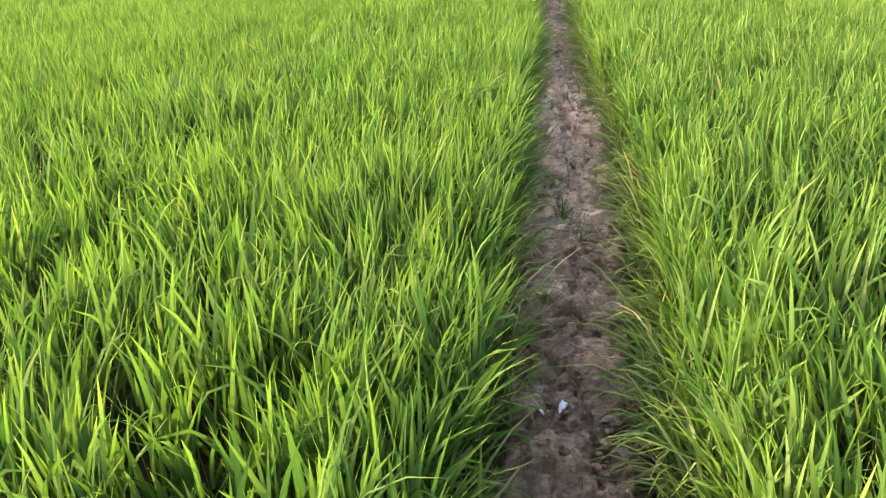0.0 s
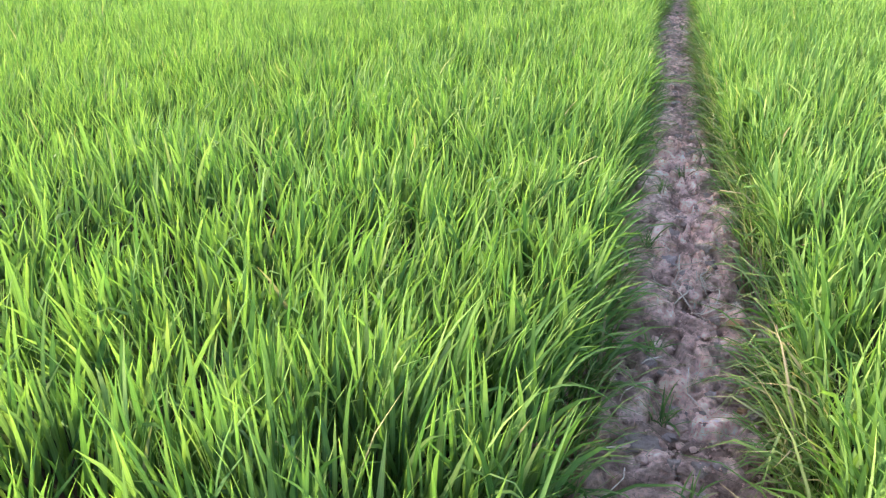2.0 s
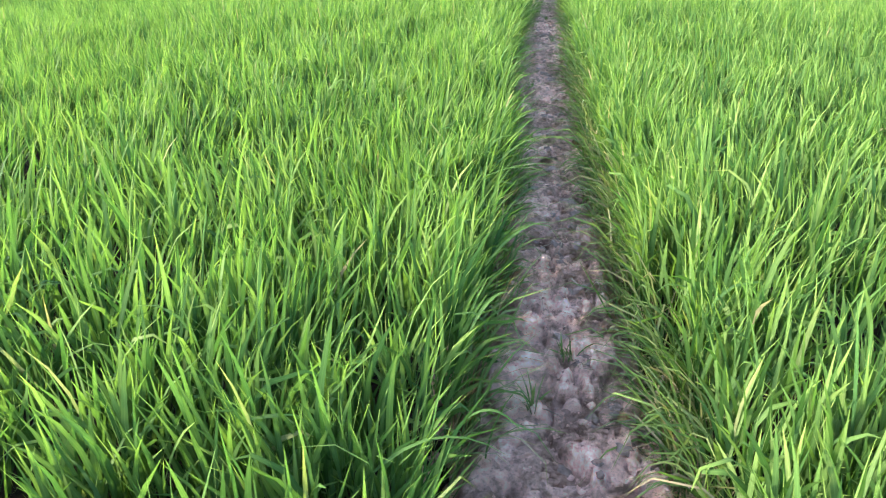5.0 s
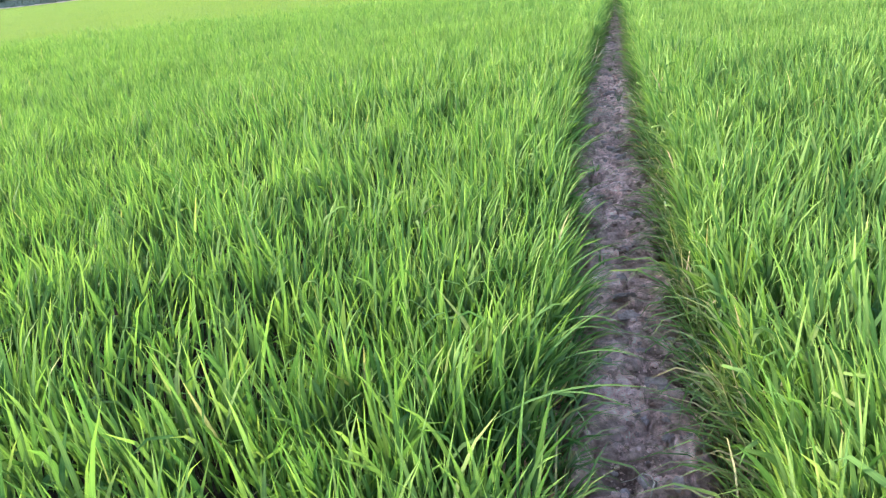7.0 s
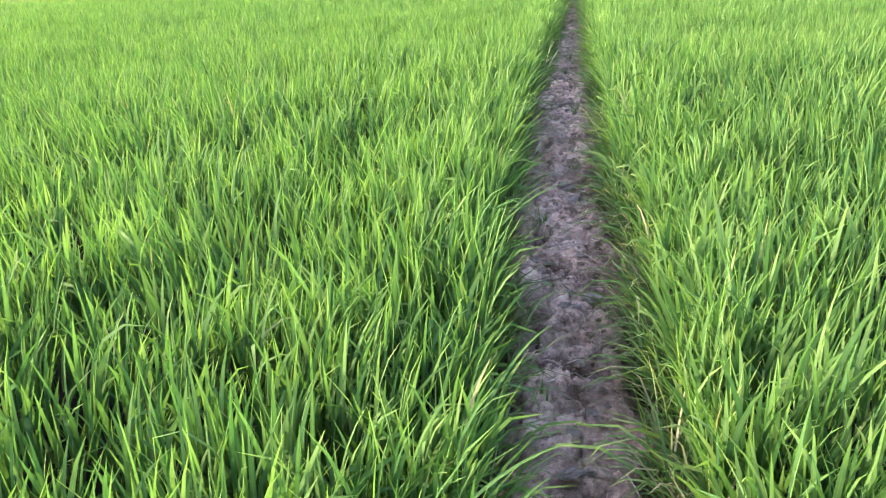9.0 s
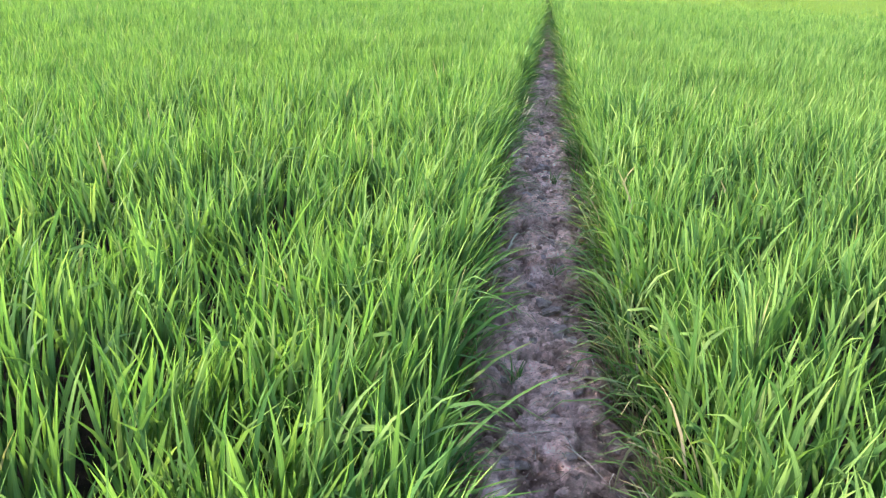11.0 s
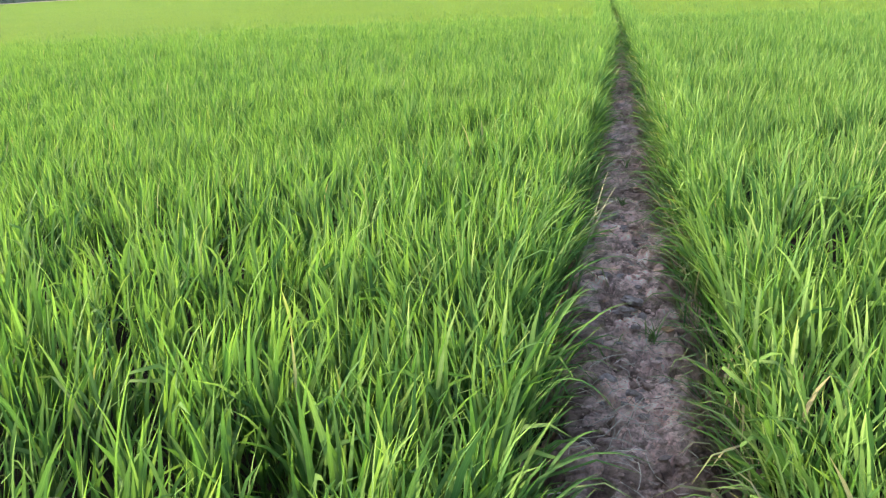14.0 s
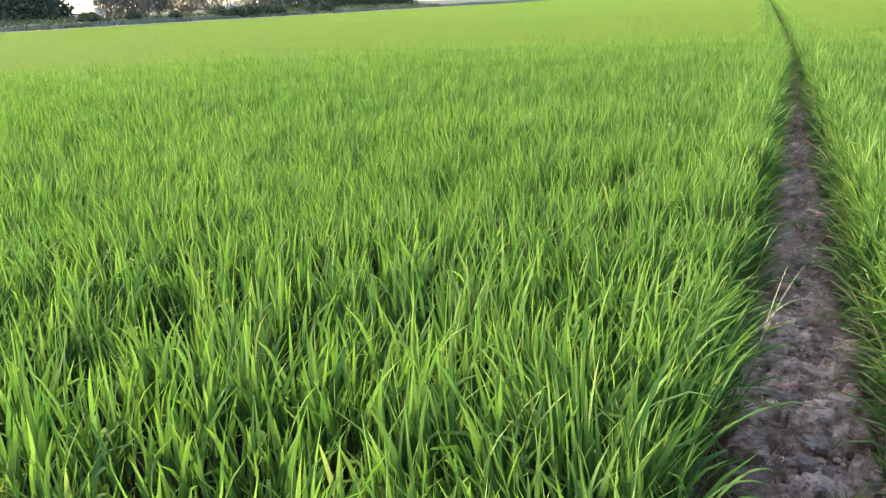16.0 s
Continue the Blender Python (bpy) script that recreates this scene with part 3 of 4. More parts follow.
def litter(count):
    """Dead leaf bits and rootlets that lie on the mud, thickest along the east shoulder and in patches."""
    y = rng.uniform(1.8, 19.0, count)
    half = half_width(y)
    shoulder = rng.uniform(0, 1, count) < 0.45
    off = np.where(shoulder, half * rng.uniform(0.75, 1.0, count) + rng.uniform(0, 0.13, count), half * rng.uniform(-1.1, 0.9, count))
    x = centre(y) + off
    ok = shoulder | (fbm(x * 3, y * 2, 2, 145) + np.interp(y, [2, 5, 9, 12, 16, 19], [-0.05, 0.0, -0.03, 0.12, 0.12, 0.0]) > rng.uniform(-0.1, 0.3, count))
    x, y = x[ok], y[ok]
    n = len(x)
    base = np.stack([x, y, path_height(x, y)[0] + 0.004], -1)
    g = ribbons(base, rng.uniform(0, 2 * math.pi, n), rng.normal(1.38, 0.14, n), rng.normal(0.05, 0.2, n), rng.lognormal(-2.75, 0.45, n).clip(0.02, 0.17),
                rng.lognormal(-6.2, 0.45, n).clip(0.001, 0.006), rng.normal(0, 0.7, n), 3, (0.8, 1.0, 0.8))
    return tagged(new("dead_litter", joined("dead_litter", [g], LITTER)), "dry brown leaf bits and rootlets strewn on the mud", "litter", kind="stuff")


litter(4200)


# ---------------------------------------------------------------- things lying on the path
def ground_at(x, y):
    return float(path_height(np.array([x]), np.array([y]))[0][0])


def straw(points, radius):
    """One dry stalk along points of the plan, each lifted a little off the mud."""
    bm = bmesh.new()
    tube(bm, [(x, y, ground_at(x, y) + radius + lift) for x, y, lift in points],
         [radius * (1.0 - 0.4 * k / (len(points) - 1)) for k in range(len(points))], 5)
    me = bpy.data.meshes.new("straw")
    bm.to_mesh(me)
    bm.free()
    me.materials.append(STRAW)
    return tagged(new("straw", me), "thin bent dry straw stalk lying on the mud path", "straw", "straw on the path")


for sx, sy, count, spread in ((0.40, 5.38, 20, 0.15), (0.32, 4.3, 5, 0.2), (0.3, 10.0, 5, 0.15), (0.33, 11.75, 4, 0.1), (0.22, 12.9, 7, 0.16),
                              (0.26, 13.5, 34, 0.2), (0.2, 13.95, 16, 0.17), (0.3, 11.2, 8, 0.2), (0.26, 15.3, 7, 0.2), (0.4, 7.6, 5, 0.2), (0.35, 3.3, 5, 0.2), (0.3, 16.6, 5, 0.3), (0.28, 9.3, 4, 0.15)):
    for _ in range(count):
        x, y = sx + rng.normal(0, spread * 0.6), sy + rng.normal(0, spread)
        x = float(np.clip(x, centre(y) - 0.2, centre(y) + 0.2))
        turn, long, curl = rng.uniform(0, 2 * math.pi), rng.uniform(0.1, 0.32), rng.normal(0, 1.2)
        pts = []
        for k in range(6):
            pts.append((x, y, 0.012 + 0.016 * math.sin(k / 5 * math.pi) * rng.uniform(0.2, 1)))
            x, y, turn = x + long / 5 * math.cos(turn), y + long / 5 * math.sin(turn), turn + curl / 5 + rng.normal(0, 0.18)
        straw(pts, rng.uniform(0.0018, 0.0036) if sy < 9 else rng.uniform(0.0012, 0.0023))


def dry_leaf(root, tip, rise, width, name, label, mat, group=""):
    """One single leaf from root to tip, arched by rise."""
    root, tip = Vector(root), Vector(tip)
    bm, rows, n = bmesh.new(), [], 9
    along = (tip - root)
    side = along.cross(Vector((0, 0, 1))).normalized()
    uvs = bm.loops.layers.uv.new("UVMap")
    for k in range(n):
        s = k / (n - 1)
        p = root + along * s + Vector((0, 0, rise * 4 * s * (1 - s)))
        w = width * 0.5 * min(1, 0.45 + 2.2 * s) * (1 - s ** 2.2) + 0.0004
        rows.append([bm.verts.new(p - side * w + Vector((0, 0, w * 0.35))), bm.verts.new(p), bm.verts.new(p + side * w + Vector((0, 0, w * 0.35)))])
    for k in range(n - 1):
        for c in (0, 1):
            f = bm.faces.new((rows[k][c], rows[k][c + 1], rows[k + 1][c + 1], rows[k + 1][c]))
            f.smooth = True
            for l, uv in zip(f.loops, ((c / 2, k / (n - 1)), (c / 2 + 0.5, k / (n - 1)), (c / 2 + 0.5, (k + 1) / (n - 1)), (c / 2, (k + 1) / (n - 1)))):
                l[uvs].uv = uv
    me = bpy.data.meshes.new(name)
    bm.to_mesh(me)
    bm.free()
    me.materials.append(mat)
    return tagged(new(name, me), label, "leaf", group)


for tip, reach, drop in (((0.246, 8.338, 0.42), (-0.30, -0.22, -0.22), 0.03), ((0.30, 8.30, 0.33), (-0.36, 0.02, -0.12), 0.06),
                         ((0.30, 8.95, 0.42), (-0.36, -0.2, -0.2), 0.03), ((0.22, 9.5, 0.42), (-0.22, -0.22, -0.26), 0.02),
                         ((0.30, 10.756, 0.46), (-0.42, -0.33, -0.26), 0.05), ((0.16, 10.55, 0.40), (-0.24, 0.08, -0.1), 0.05),
                         ((0.13, 2.62, 0.36), (-0.27, -0.18, -0.2), 0.03), ((0.10, 3.45, 0.55), (-0.10, -0.30, -0.40), 0.01),
                         ((0.16, 7.2, 0.36), (-0.33, -0.02, -0.1), 0.07), ((0.19, 6.0, 0.33), (-0.35, -0.06, -0.12), 0.07),
                         ((0.30, 14.3, 0.33), (-0.36, -0.12, -0.10), 0.06), ((0.22, 13.7, 0.42), (-0.28, -0.17, -0.22), 0.03), ((0.20, 15.0, 0.38), (-0.30, -0.05, -0.18), 0.05),
                         ((0.25, 12.9, 0.34), (-0.36, -0.10, -0.12), 0.06), ((0.20, 11.9, 0.38), (-0.30, -0.20, -0.20), 0.04), ((0.17, 13.2, 0.30), (-0.26, 0.08, -0.06), 0.07),
                         ((0.22, 4.9, 0.36), (-0.33, -0.10, -0.14), 0.05), ((0.27, 5.25, 0.30), (-0.37, 0.05, -0.10), 0.07), ((0.17, 4.3, 0.42), (-0.28, -0.18, -0.24), 0.03),
                         ((0.18, 3.8, 0.34), (-0.30, 0.02, -0.12), 0.06), ((0.20, 16.2, 0.36), (-0.28, -0.12, -0.16), 0.05)):
    root = tuple(a + b for a, b in zip(tip, reach))
    dry_leaf(root, tip, drop + 0.035, 0.0125, "rice_leaf", "single long green rice leaf reaching over the path", RICE, "rice leaves over the path")
for root, tip in (((-0.09, 7.86, 0.30), (0.36, 7.82, 0.43)), ((0.02, 8.21, 0.26), (0.34, 8.11, 0.36)), ((0.00, 8.40, 0.28), (0.28, 8.26, 0.40)), ((-0.04, 7.91, 0.30), (0.28, 7.75, 0.42)),
                  ((-0.12, 10.52, 0.32), (0.13, 10.53, 0.40)), ((-0.21, 11.51, 0.30), (0.15, 11.28, 0.38)), ((-0.14, 14.44, 0.32), (0.06, 14.51, 0.42)), ((-0.04, 13.79, 0.26), (0.12, 13.85, 0.40)),
                  ((-0.08, 13.74, 0.28), (0.11, 13.78, 0.40)), ((-0.17, 13.30, 0.34), (0.02, 13.33, 0.42)), ((-0.03, 12.87, 0.24), (0.13, 12.97, 0.38)), ((0.07, 7.03, 0.32), (0.30, 7.23, 0.40)),
                  ((0.06, 6.52, 0.34), (0.19, 6.64, 0.40)), ((0.07, 6.10, 0.32), (0.22, 6.07, 0.34)), ((0.01, 4.45, 0.30), (0.21, 4.57, 0.42)), ((0.03, 4.81, 0.26), (0.20, 5.03, 0.42)),
                  ((-0.03, 4.55, 0.26), (0.22, 4.78, 0.40)), ((-0.12, 3.93, 0.30), (0.04, 4.22, 0.46)), ((-0.02, 3.90, 0.26), (0.17, 4.04, 0.38)), ((-0.08, 11.38, 0.32), (0.15, 11.31, 0.36)),
                  ((-0.11, 12.44, 0.28), (0.12, 12.76, 0.40)), ((0.06, 8.62, 0.24), (0.23, 8.87, 0.38)), ((-0.07, 13.68, 0.28), (0.12, 13.81, 0.34))):
    dry_leaf(root, tip, 0.055, 0.0125, "rice_leaf", "single long green rice leaf reaching over the path", RICE, "rice leaves over the path")
for root, tip, rise, wide in (((0.02, 14.85, 0.10), (0.227, 15.43, 0.41), 0.06, 0.005), ((0.04, 14.80, 0.14), (0.146, 14.96, 0.557), 0.03, 0.0045), ((0.05, 14.9, 0.3), (0.29, 15.3, 0.30), 0.07, 0.006),
                              ((0.068, 12.45, 0.14), (0.158, 13.05, 0.0), 0.08, 0.008), ((0.05, 12.5, 0.1), (0.17, 12.95, 0.02), 0.06, 0.006), ((0.02, 11.9, 0.0), (0.19, 12.0, 0.22), 0.04, 0.006)):
    dry_leaf(root, tip, rise, wide, "dry_leaf", "withered straw-coloured leaf leaning over the path", WITHERED, "withered leaves")


def scrap(x, y, size, turn, seed):
    """A torn, twisted strip of clear plastic film with a folded wing."""
    r = random.Random(seed)
    bm = bmesh.new()
    rows = []
    for k in range(8):
        t = k / 7
        along = Vector((t - 0.5, 0.35 * math.sin(2.6 * t + 0.4), 0.18 + 0.5 * math.sin(2.9 * t) * (0.7 + 0.3 * r.random())))
        across = Vector((0.3 * math.sin(4 * t), 1.0, 0.9 * math.cos(3.4 * t))).normalized() * (0.10 + 0.34 * math.sin(math.pi * min(1, t * 1.15)) * r.uniform(0.6, 1.1))
        rows.append([bm.verts.new((along + across * w + Vector((0, 0, 0.12 * abs(w)))) * size) for w in (-1, -0.3, 0.35, 1)])
    for a, b in zip(rows, rows[1:]):
        for k in range(3):
            bm.faces.new((a[k], a[k + 1], b[k + 1], b[k]))
    me = bpy.data.meshes.new("plastic_scrap")
    bm.to_mesh(me)
    bm.free()
    me.materials.append(PLASTIC)
    ob = tagged(new("plastic_scrap", me), "crumpled whitish scrap of plastic film on the mud", "litter", "plastic scraps on the path")
    ob.location, ob.rotation_euler = (x, y, ground_at(x, y)), (0, 0, turn)
    thick = ob.modifiers.new("thickness", "SOLIDIFY")
    thick.thickness = 0.0008


scrap(0.30, 2.48, 0.05, 0.5, 3)
scrap(0.225, 2.47, 0.024, 2.0, 8)


def weed(x, y, blades, size):
    base = np.stack([x + rng.normal(0, 0.012, blades), y + rng.normal(0, 0.012, blades), np.full(blades, ground_at(x, y) - 0.006)], -1)
    g = ribbons(base - np.array([x, y, 0]), rng.uniform(0, 2 * math.pi, blades), np.abs(rng.normal(0.55, 0.3, blades)), np.abs(rng.normal(0.4, 0.3, blades)),
                rng.uniform(0.5, 1.2, blades) * size, rng.uniform(0.004, 0.008, blades), rng.normal(0, 0.5, blades), 4, FOUR)
    ob = new("grass_tuft", joined("grass_tuft", [g], FRINGE))
    ob.location = (x, y, 0)
    return tagged(ob, "small sparse tuft of green grass growing in the mud path", "grass", "tufts on the path")


for x, y, blades, size in ((0.30, 4.35, 26, 0.14), (0.26, 4.75, 22, 0.13), (0.22, 3.25, 14, 0.12), (0.24, 6.7, 18, 0.13), (0.36, 7.0, 14, 0.1), (0.21, 5.75, 22, 0.15),
                           (0.18, 8.7, 14, 0.12), (0.2, 9.8, 12, 0.1), (0.14, 11.5, 14, 0.12), (0.3, 12.6, 12, 0.1), (0.33, 14.35, 22, 0.14), (0.16, 14.2, 16, 0.13),
                           (0.25, 16.4, 16, 0.12), (0.38, 3.9, 12, 0.1), (0.17, 2.6, 12, 0.12), (0.3, 17.5, 14, 0.12)):
    weed(x, y, blades, size)


# ---------------------------------------------------------------- the bank and the trees at the field's edge
bank_y = np.concatenate([np.arange(-60, 40, 4.0), np.arange(40, 140, 0.6), np.arange(140, 420, 5.0)])
bank_u = np.linspace(0, 9, 46)
bx = -46.2 - bank_u[None] + 0.6 * fbm(bank_y[:, None] * 0.12 + 0 * bank_u[None], 0 * bank_y[:, None] + 2.2 + 0 * bank_u[None], 2, 151)
by = np.broadcast_to(bank_y[:, None], bx.shape)
swell = np.clip(bank_u / 1.6, 0, 1)[None] * np.clip((9 - bank_u) / 2.5, 0, 1)[None]
bz = PADDY_Z - 0.05 + swell * (0.95 + 0.5 * fbm(bx * 0.35, by * 0.35, 3, 155)) + 0.12 * swell * fbm(bx * 2, by * 2, 2, 159)
TURF = plain("turf", (0.105, 0.12, 0.07), 0.9, 5, 0.45, 0.15, 0.8)
tagged(new("bank", grid_mesh("bank", bx, by, bz, TURF)), "low dark grassy bank along the far edge of the rice", "bank", kind="structure")

# the open land behind the bank, and the pale ridge where the rice ends
fx, fy = np.meshgrid(np.linspace(-56, -1400, 60), np.linspace(-300, 1600, 90))
tagged(new("far_field", grid_mesh("far_field", fx, fy, PADDY_Z + 0.05 + 0.5 * fbm(fx * 0.02, fy * 0.02, 3, 191), TURF)), "flat grey-green open land behind the bank", "field", kind="structure")
ridge_y = np.arange(20, 150, 0.3)
ridge_u = np.array([0.12, 0.08, 0.0, -0.1, -0.22, -0.3])
rx = -46.05 + ridge_u[None] + 0.08 * fbm(ridge_y[:, None] * 0.8 + 0 * ridge_u[None], 3.3 + 0 * ridge_y[:, None] + 0 * ridge_u[None], 2, 193)
ry = np.broadcast_to(ridge_y[:, None], rx.shape)
rz = PADDY_Z + np.array([0.0, 0.42, 0.56, 0.58, 0.5, 0.0])[None] + 0.1 * fbm(rx * 2, ry * 2, 3, 197)
tagged(new("ridge", grid_mesh("ridge", rx, ry, rz, CLOD)), "thin pale dry earth ridge along the end of the rice", "ridge", kind="structure")


def bank_height(x, y):
    k = np.argmin(np.abs(bank_y - y))
    return float(np.interp(-x, -bx[k], bz[k]))


n = 11000
gx, gy = -46.3 - rng.uniform(0, 7, n), rng.uniform(38, 135, n)
gz = np.array([bank_height(a, b) for a, b in zip(gx, gy)]) - 0.03
groups = [ribbons(np.stack([gx, gy, gz], -1), rng.uniform(0, 6.28, n), np.abs(rng.normal(0.35, 0.25, n)), np.abs(rng.normal(0.4, 0.3, n)),
                  rng.uniform(0.2, 0.55, n), rng.uniform(0.03, 0.07, n), rng.normal(0, 0.6, n), 2, TWO)]
tagged(new("bank_grass", joined("bank_grass", groups, BANK_GRASS)), "rough dark grass on the bank beyond the rice", "grass", kind="stuff")


def leaves_at(points, length, width, hang, mat, name):
    n = len(points)
    tilt = np.abs(rng.normal(2.3 if hang else 1.2, 0.5 if not hang else 0.35, n))
    g = ribbons(points, rng.uniform(0, 6.28, n), tilt, rng.normal(0.1, 0.2, n), rng.uniform(0.6, 1.2, n) * length,
                rng.uniform(0.7, 1.2, n) * width, rng.normal(0, 0.8, n), 2, (0.5, 1.0))
    return joined(name, [g], mat)


def tree(height, spread, low, leaves, kind, bark, seed):
    """A tapered trunk with limbs and a broken crown of many leaves, as one thing at the origin."""
    r = random.Random(seed)
    holder = new({"weeping": "weeping_tree", "broad": "broadleaf_tree"}[kind])
    bm = bmesh.new()
    bend = [Vector((r.uniform(-0.25, 0.25), r.uniform(-0.25, 0.25), 0)) * k for k in range(7)]
    spine = [Vector((0, 0, -0.2 + (height * 0.85 + 0.2) * k / 6)) + bend[k] * 0.25 for k in range(7)]
    girth = 0.024 * height + 0.06
    tube(bm, spine, [girth * (1.25, 1.0, 0.85, 0.7, 0.5, 0.32, 0.12)[k] for k in range(7)], 8)
    part("trunk", bm, bark, holder)
    ends = []
    for k in range(11):
        s = r.uniform(low, 0.95)
        i = min(int(s * 6), 5)
        root = spine[i].lerp(spine[i + 1], s * 6 - i)
        a, out = r.uniform(0, 6.28), spread * r.uniform(0.45, 1.0) * (1.15 - 0.6 * s)
        tip = root + Vector((math.cos(a) * out, math.sin(a) * out, height * r.uniform(0.06, 0.2)))
        mid = root.lerp(tip, 0.5) + Vector((0, 0, 0.06 * height * r.uniform(0, 1)))
        bm = bmesh.new()
        tube(bm, [root, mid, tip], [girth * 0.34, girth * 0.2, girth * 0.06], 5)
        part("limb", bm, bark, holder)
        ends += [tip, mid, mid.lerp(tip, 0.6)]
    ends += [spine[5], spine[6]]
    pts = []
    for _ in range(leaves):
        e = ends[r.randrange(len(ends))]
        scale = spread * 0.34
        p = e + Vector((r.gauss(0, scale), r.gauss(0, scale), r.gauss(0, scale * 0.65) - (0.35 * r.random() * height * 0.5 if kind == "weeping" else 0)))
        if p.z > height * (0.3 if kind == "weeping" else low * 0.35):
            pts.append(p)
    mat = WEEPING if kind == "weeping" else FOLIAGE
    size = (0.8, 0.09) if kind == "weeping" else (0.46, 0.26)
    crown = new("crown", leaves_at(np.array(pts), *size, kind == "weeping", mat, "crown"))
    crown.parent = holder
    return holder


def shrub(radius, height, leaves, seed):
    r = random.Random(seed)
    holder = new("shrub")
    for k in range(5):
        bm = bmesh.new()
        a, out = r.uniform(0, 6.28), radius * r.uniform(0.2, 0.6)
        tube(bm, [(0, 0, -0.1), (math.cos(a) * out * 0.5, math.sin(a) * out * 0.5, height * 0.4), (math.cos(a) * out, math.sin(a) * out, height * 0.8)], [0.04, 0.03, 0.01], 5)
        part("stem", bm, BARK, holder)
    pts = []
    for _ in range(leaves):
        a, q, s = r.uniform(0, 6.28), math.sqrt(r.random()), r.random()
        lump = 0.75 + 0.25 * math.sin(3 * a + seed) + 0.15 * math.sin(7 * a)
        pts.append((math.cos(a) * q * radius * lump, math.sin(a) * q * radius * lump, height * (0.06 + s * (1 - 0.75 * q * q) * lump)))
    crown = new("foliage", leaves_at(np.array(pts), 0.26 + 0.03 * height, 0.13 + 0.015 * height, False, FOLIAGE, "foliage"))
    crown.parent = holder
    return holder


def stand(first, label, category, group, spots):
    """The thing at the first spot, and copies of it at the others."""
    tagged(first, label, category, group)
    for k, (x, y, turn, size) in enumerate(spots):
        z = bank_height(x, y) - 0.02 if -55 < x < -46 else PADDY_Z - 0.03
        m = Matrix.Translation((x, y, z)) @ Matrix.Rotation(turn, 4, "Z")
        ob = first if k == 0 else copy_thing(first, m)
        if k == 0:
            ob.matrix_basis = m
        ob.scale = (size,) * 3


stand(tree(6.2, 3.2, 0.25, 1900, "weeping", PALE_BARK, 3), "tall weeping tree with pale trunk and brownish hanging leaves", "tree", "weeping trees on the bank",
      [(-65.0, 84.2, 0.3, 1.0), (-65.5, 91.0, 2.1, 1.0), (-65.0, 100.0, 4.0, 0.95), (-65.0, 107.8, 1.0, 0.9), (-64.0, 116.5, 2.6, 1.0)])
stand(tree(5.8, 2.8, 0.2, 1700, "weeping", BARK, 8), "weeping tree with dark trunk and low hanging brownish leaves", "tree", "weeping trees on the bank",
      [(-64.5, 82.6, 0.0, 0.75), (-66.0, 86.3, 1.4, 0.9), (-65.0, 88.7, 3.0, 1.0), (-66.0, 95.0, 5.0, 1.0), (-65.0, 97.0, 0.7, 0.9), (-66.0, 103.6, 2.0, 0.95), (-67.0, 93.5, 4.2, 1.1)])
stand(tree(6.0, 3.2, 0.12, 4600, "broad", BARK, 5), "dense dark green broadleaf tree standing on the bank", "tree", "broadleaf trees at the field edge",
      [(-64.0, 73.6, 0.0, 0.85), (-65.0, 70.4, 1.0, 1.15), (-66.5, 66.0, 2.0, 1.2), (-65.5, 58.0, 4.0, 1.1), (-64.5, 48.0, 3.3, 1.2)])
stand(tree(6.4, 3.6, 0.1, 2200, "broad", BARK, 12), "dense dark tree in the wood at the end of the bank", "tree", "wood beyond the field",
      [(-65.0, 112.4, 0.0, 0.8), (-67.0, 119.5, 1.0, 0.9), (-65.5, 124.0, 2.0, 0.9), (-66.0, 128.5, 3.0, 1.1), (-65.0, 132.5, 4.0, 1.0), (-67.0, 137.0, 5.0, 1.1),
       (-65.0, 141.0, 0.5, 1.0), (-66.0, 145.5, 1.5, 1.1), (-65.0, 149.5, 2.5, 1.0), (-66.0, 154.0, 0.2, 1.1), (-65.0, 158.5, 1.9, 1.0), (-66.0, 163.0, 3.1, 0.9)])
stand(shrub(2.5, 3.8, 4200, 4), "big rounded dark green shrub on the bank", "shrub", "shrubs on the bank",
      [(-62.0, 67.0, 0.0, 1.15), (-62.5, 70.6, 1.0, 1.05), (-62.0, 63.6, 2.0, 1.2), (-62.5, 72.6, 2.6, 0.7), (-62.5, 59.0, 4.0, 1.2)])
stand(shrub(2.1, 2.7, 1700, 14), "loose grey-green bush between the trunks on the bank", "shrub", "bushes between the trees",
      [(-62.0, 76.2, 0.0, 0.45), (-64.0, 87.5, 2.0, 0.6), (-64.0, 94.0, 4.0, 0.6), (-64.5, 101.5, 5.0, 0.6), (-64.0, 110.8, 0.8, 0.7),
       (-63.0, 121.0, 0.3, 1.0), (-63.0, 125.5, 1.3, 1.1), (-63.0, 130.0, 2.3, 1.1), (-63.0, 134.5, 3.3, 1.1), (-63.0, 139.0, 4.3, 1.1), (-63.0, 143.5, 5.3, 1.1), (-63.0, 148.0, 0.9, 1.1), (-63.0, 153.0, 2.9, 1.1), (-63.0, 158.5, 1.7, 1.0)])
stand(shrub(1.1, 0.9, 900, 9), "low spreading green shrub at the edge of the rice", "shrub", "shrubs on the bank",
      [(-48.6, 63.2, 0.0, 0.9), (-48.2, 67.5, 1.0, 0.7), (-48.4, 79.5, 2.0, 1.1), (-48.2, 82.0, 0.4, 1.1), (-48.4, 84.5, 3.0, 1.2), (-48.3, 87.0, 4.0, 1.1), (-48.5, 89.6, 5.0, 1.0),
       (-48.5, 96.0, 1.6, 1.0), (-48.6, 100.0, 2.8, 1.1), (-48.4, 73.0, 0.8, 0.7)])


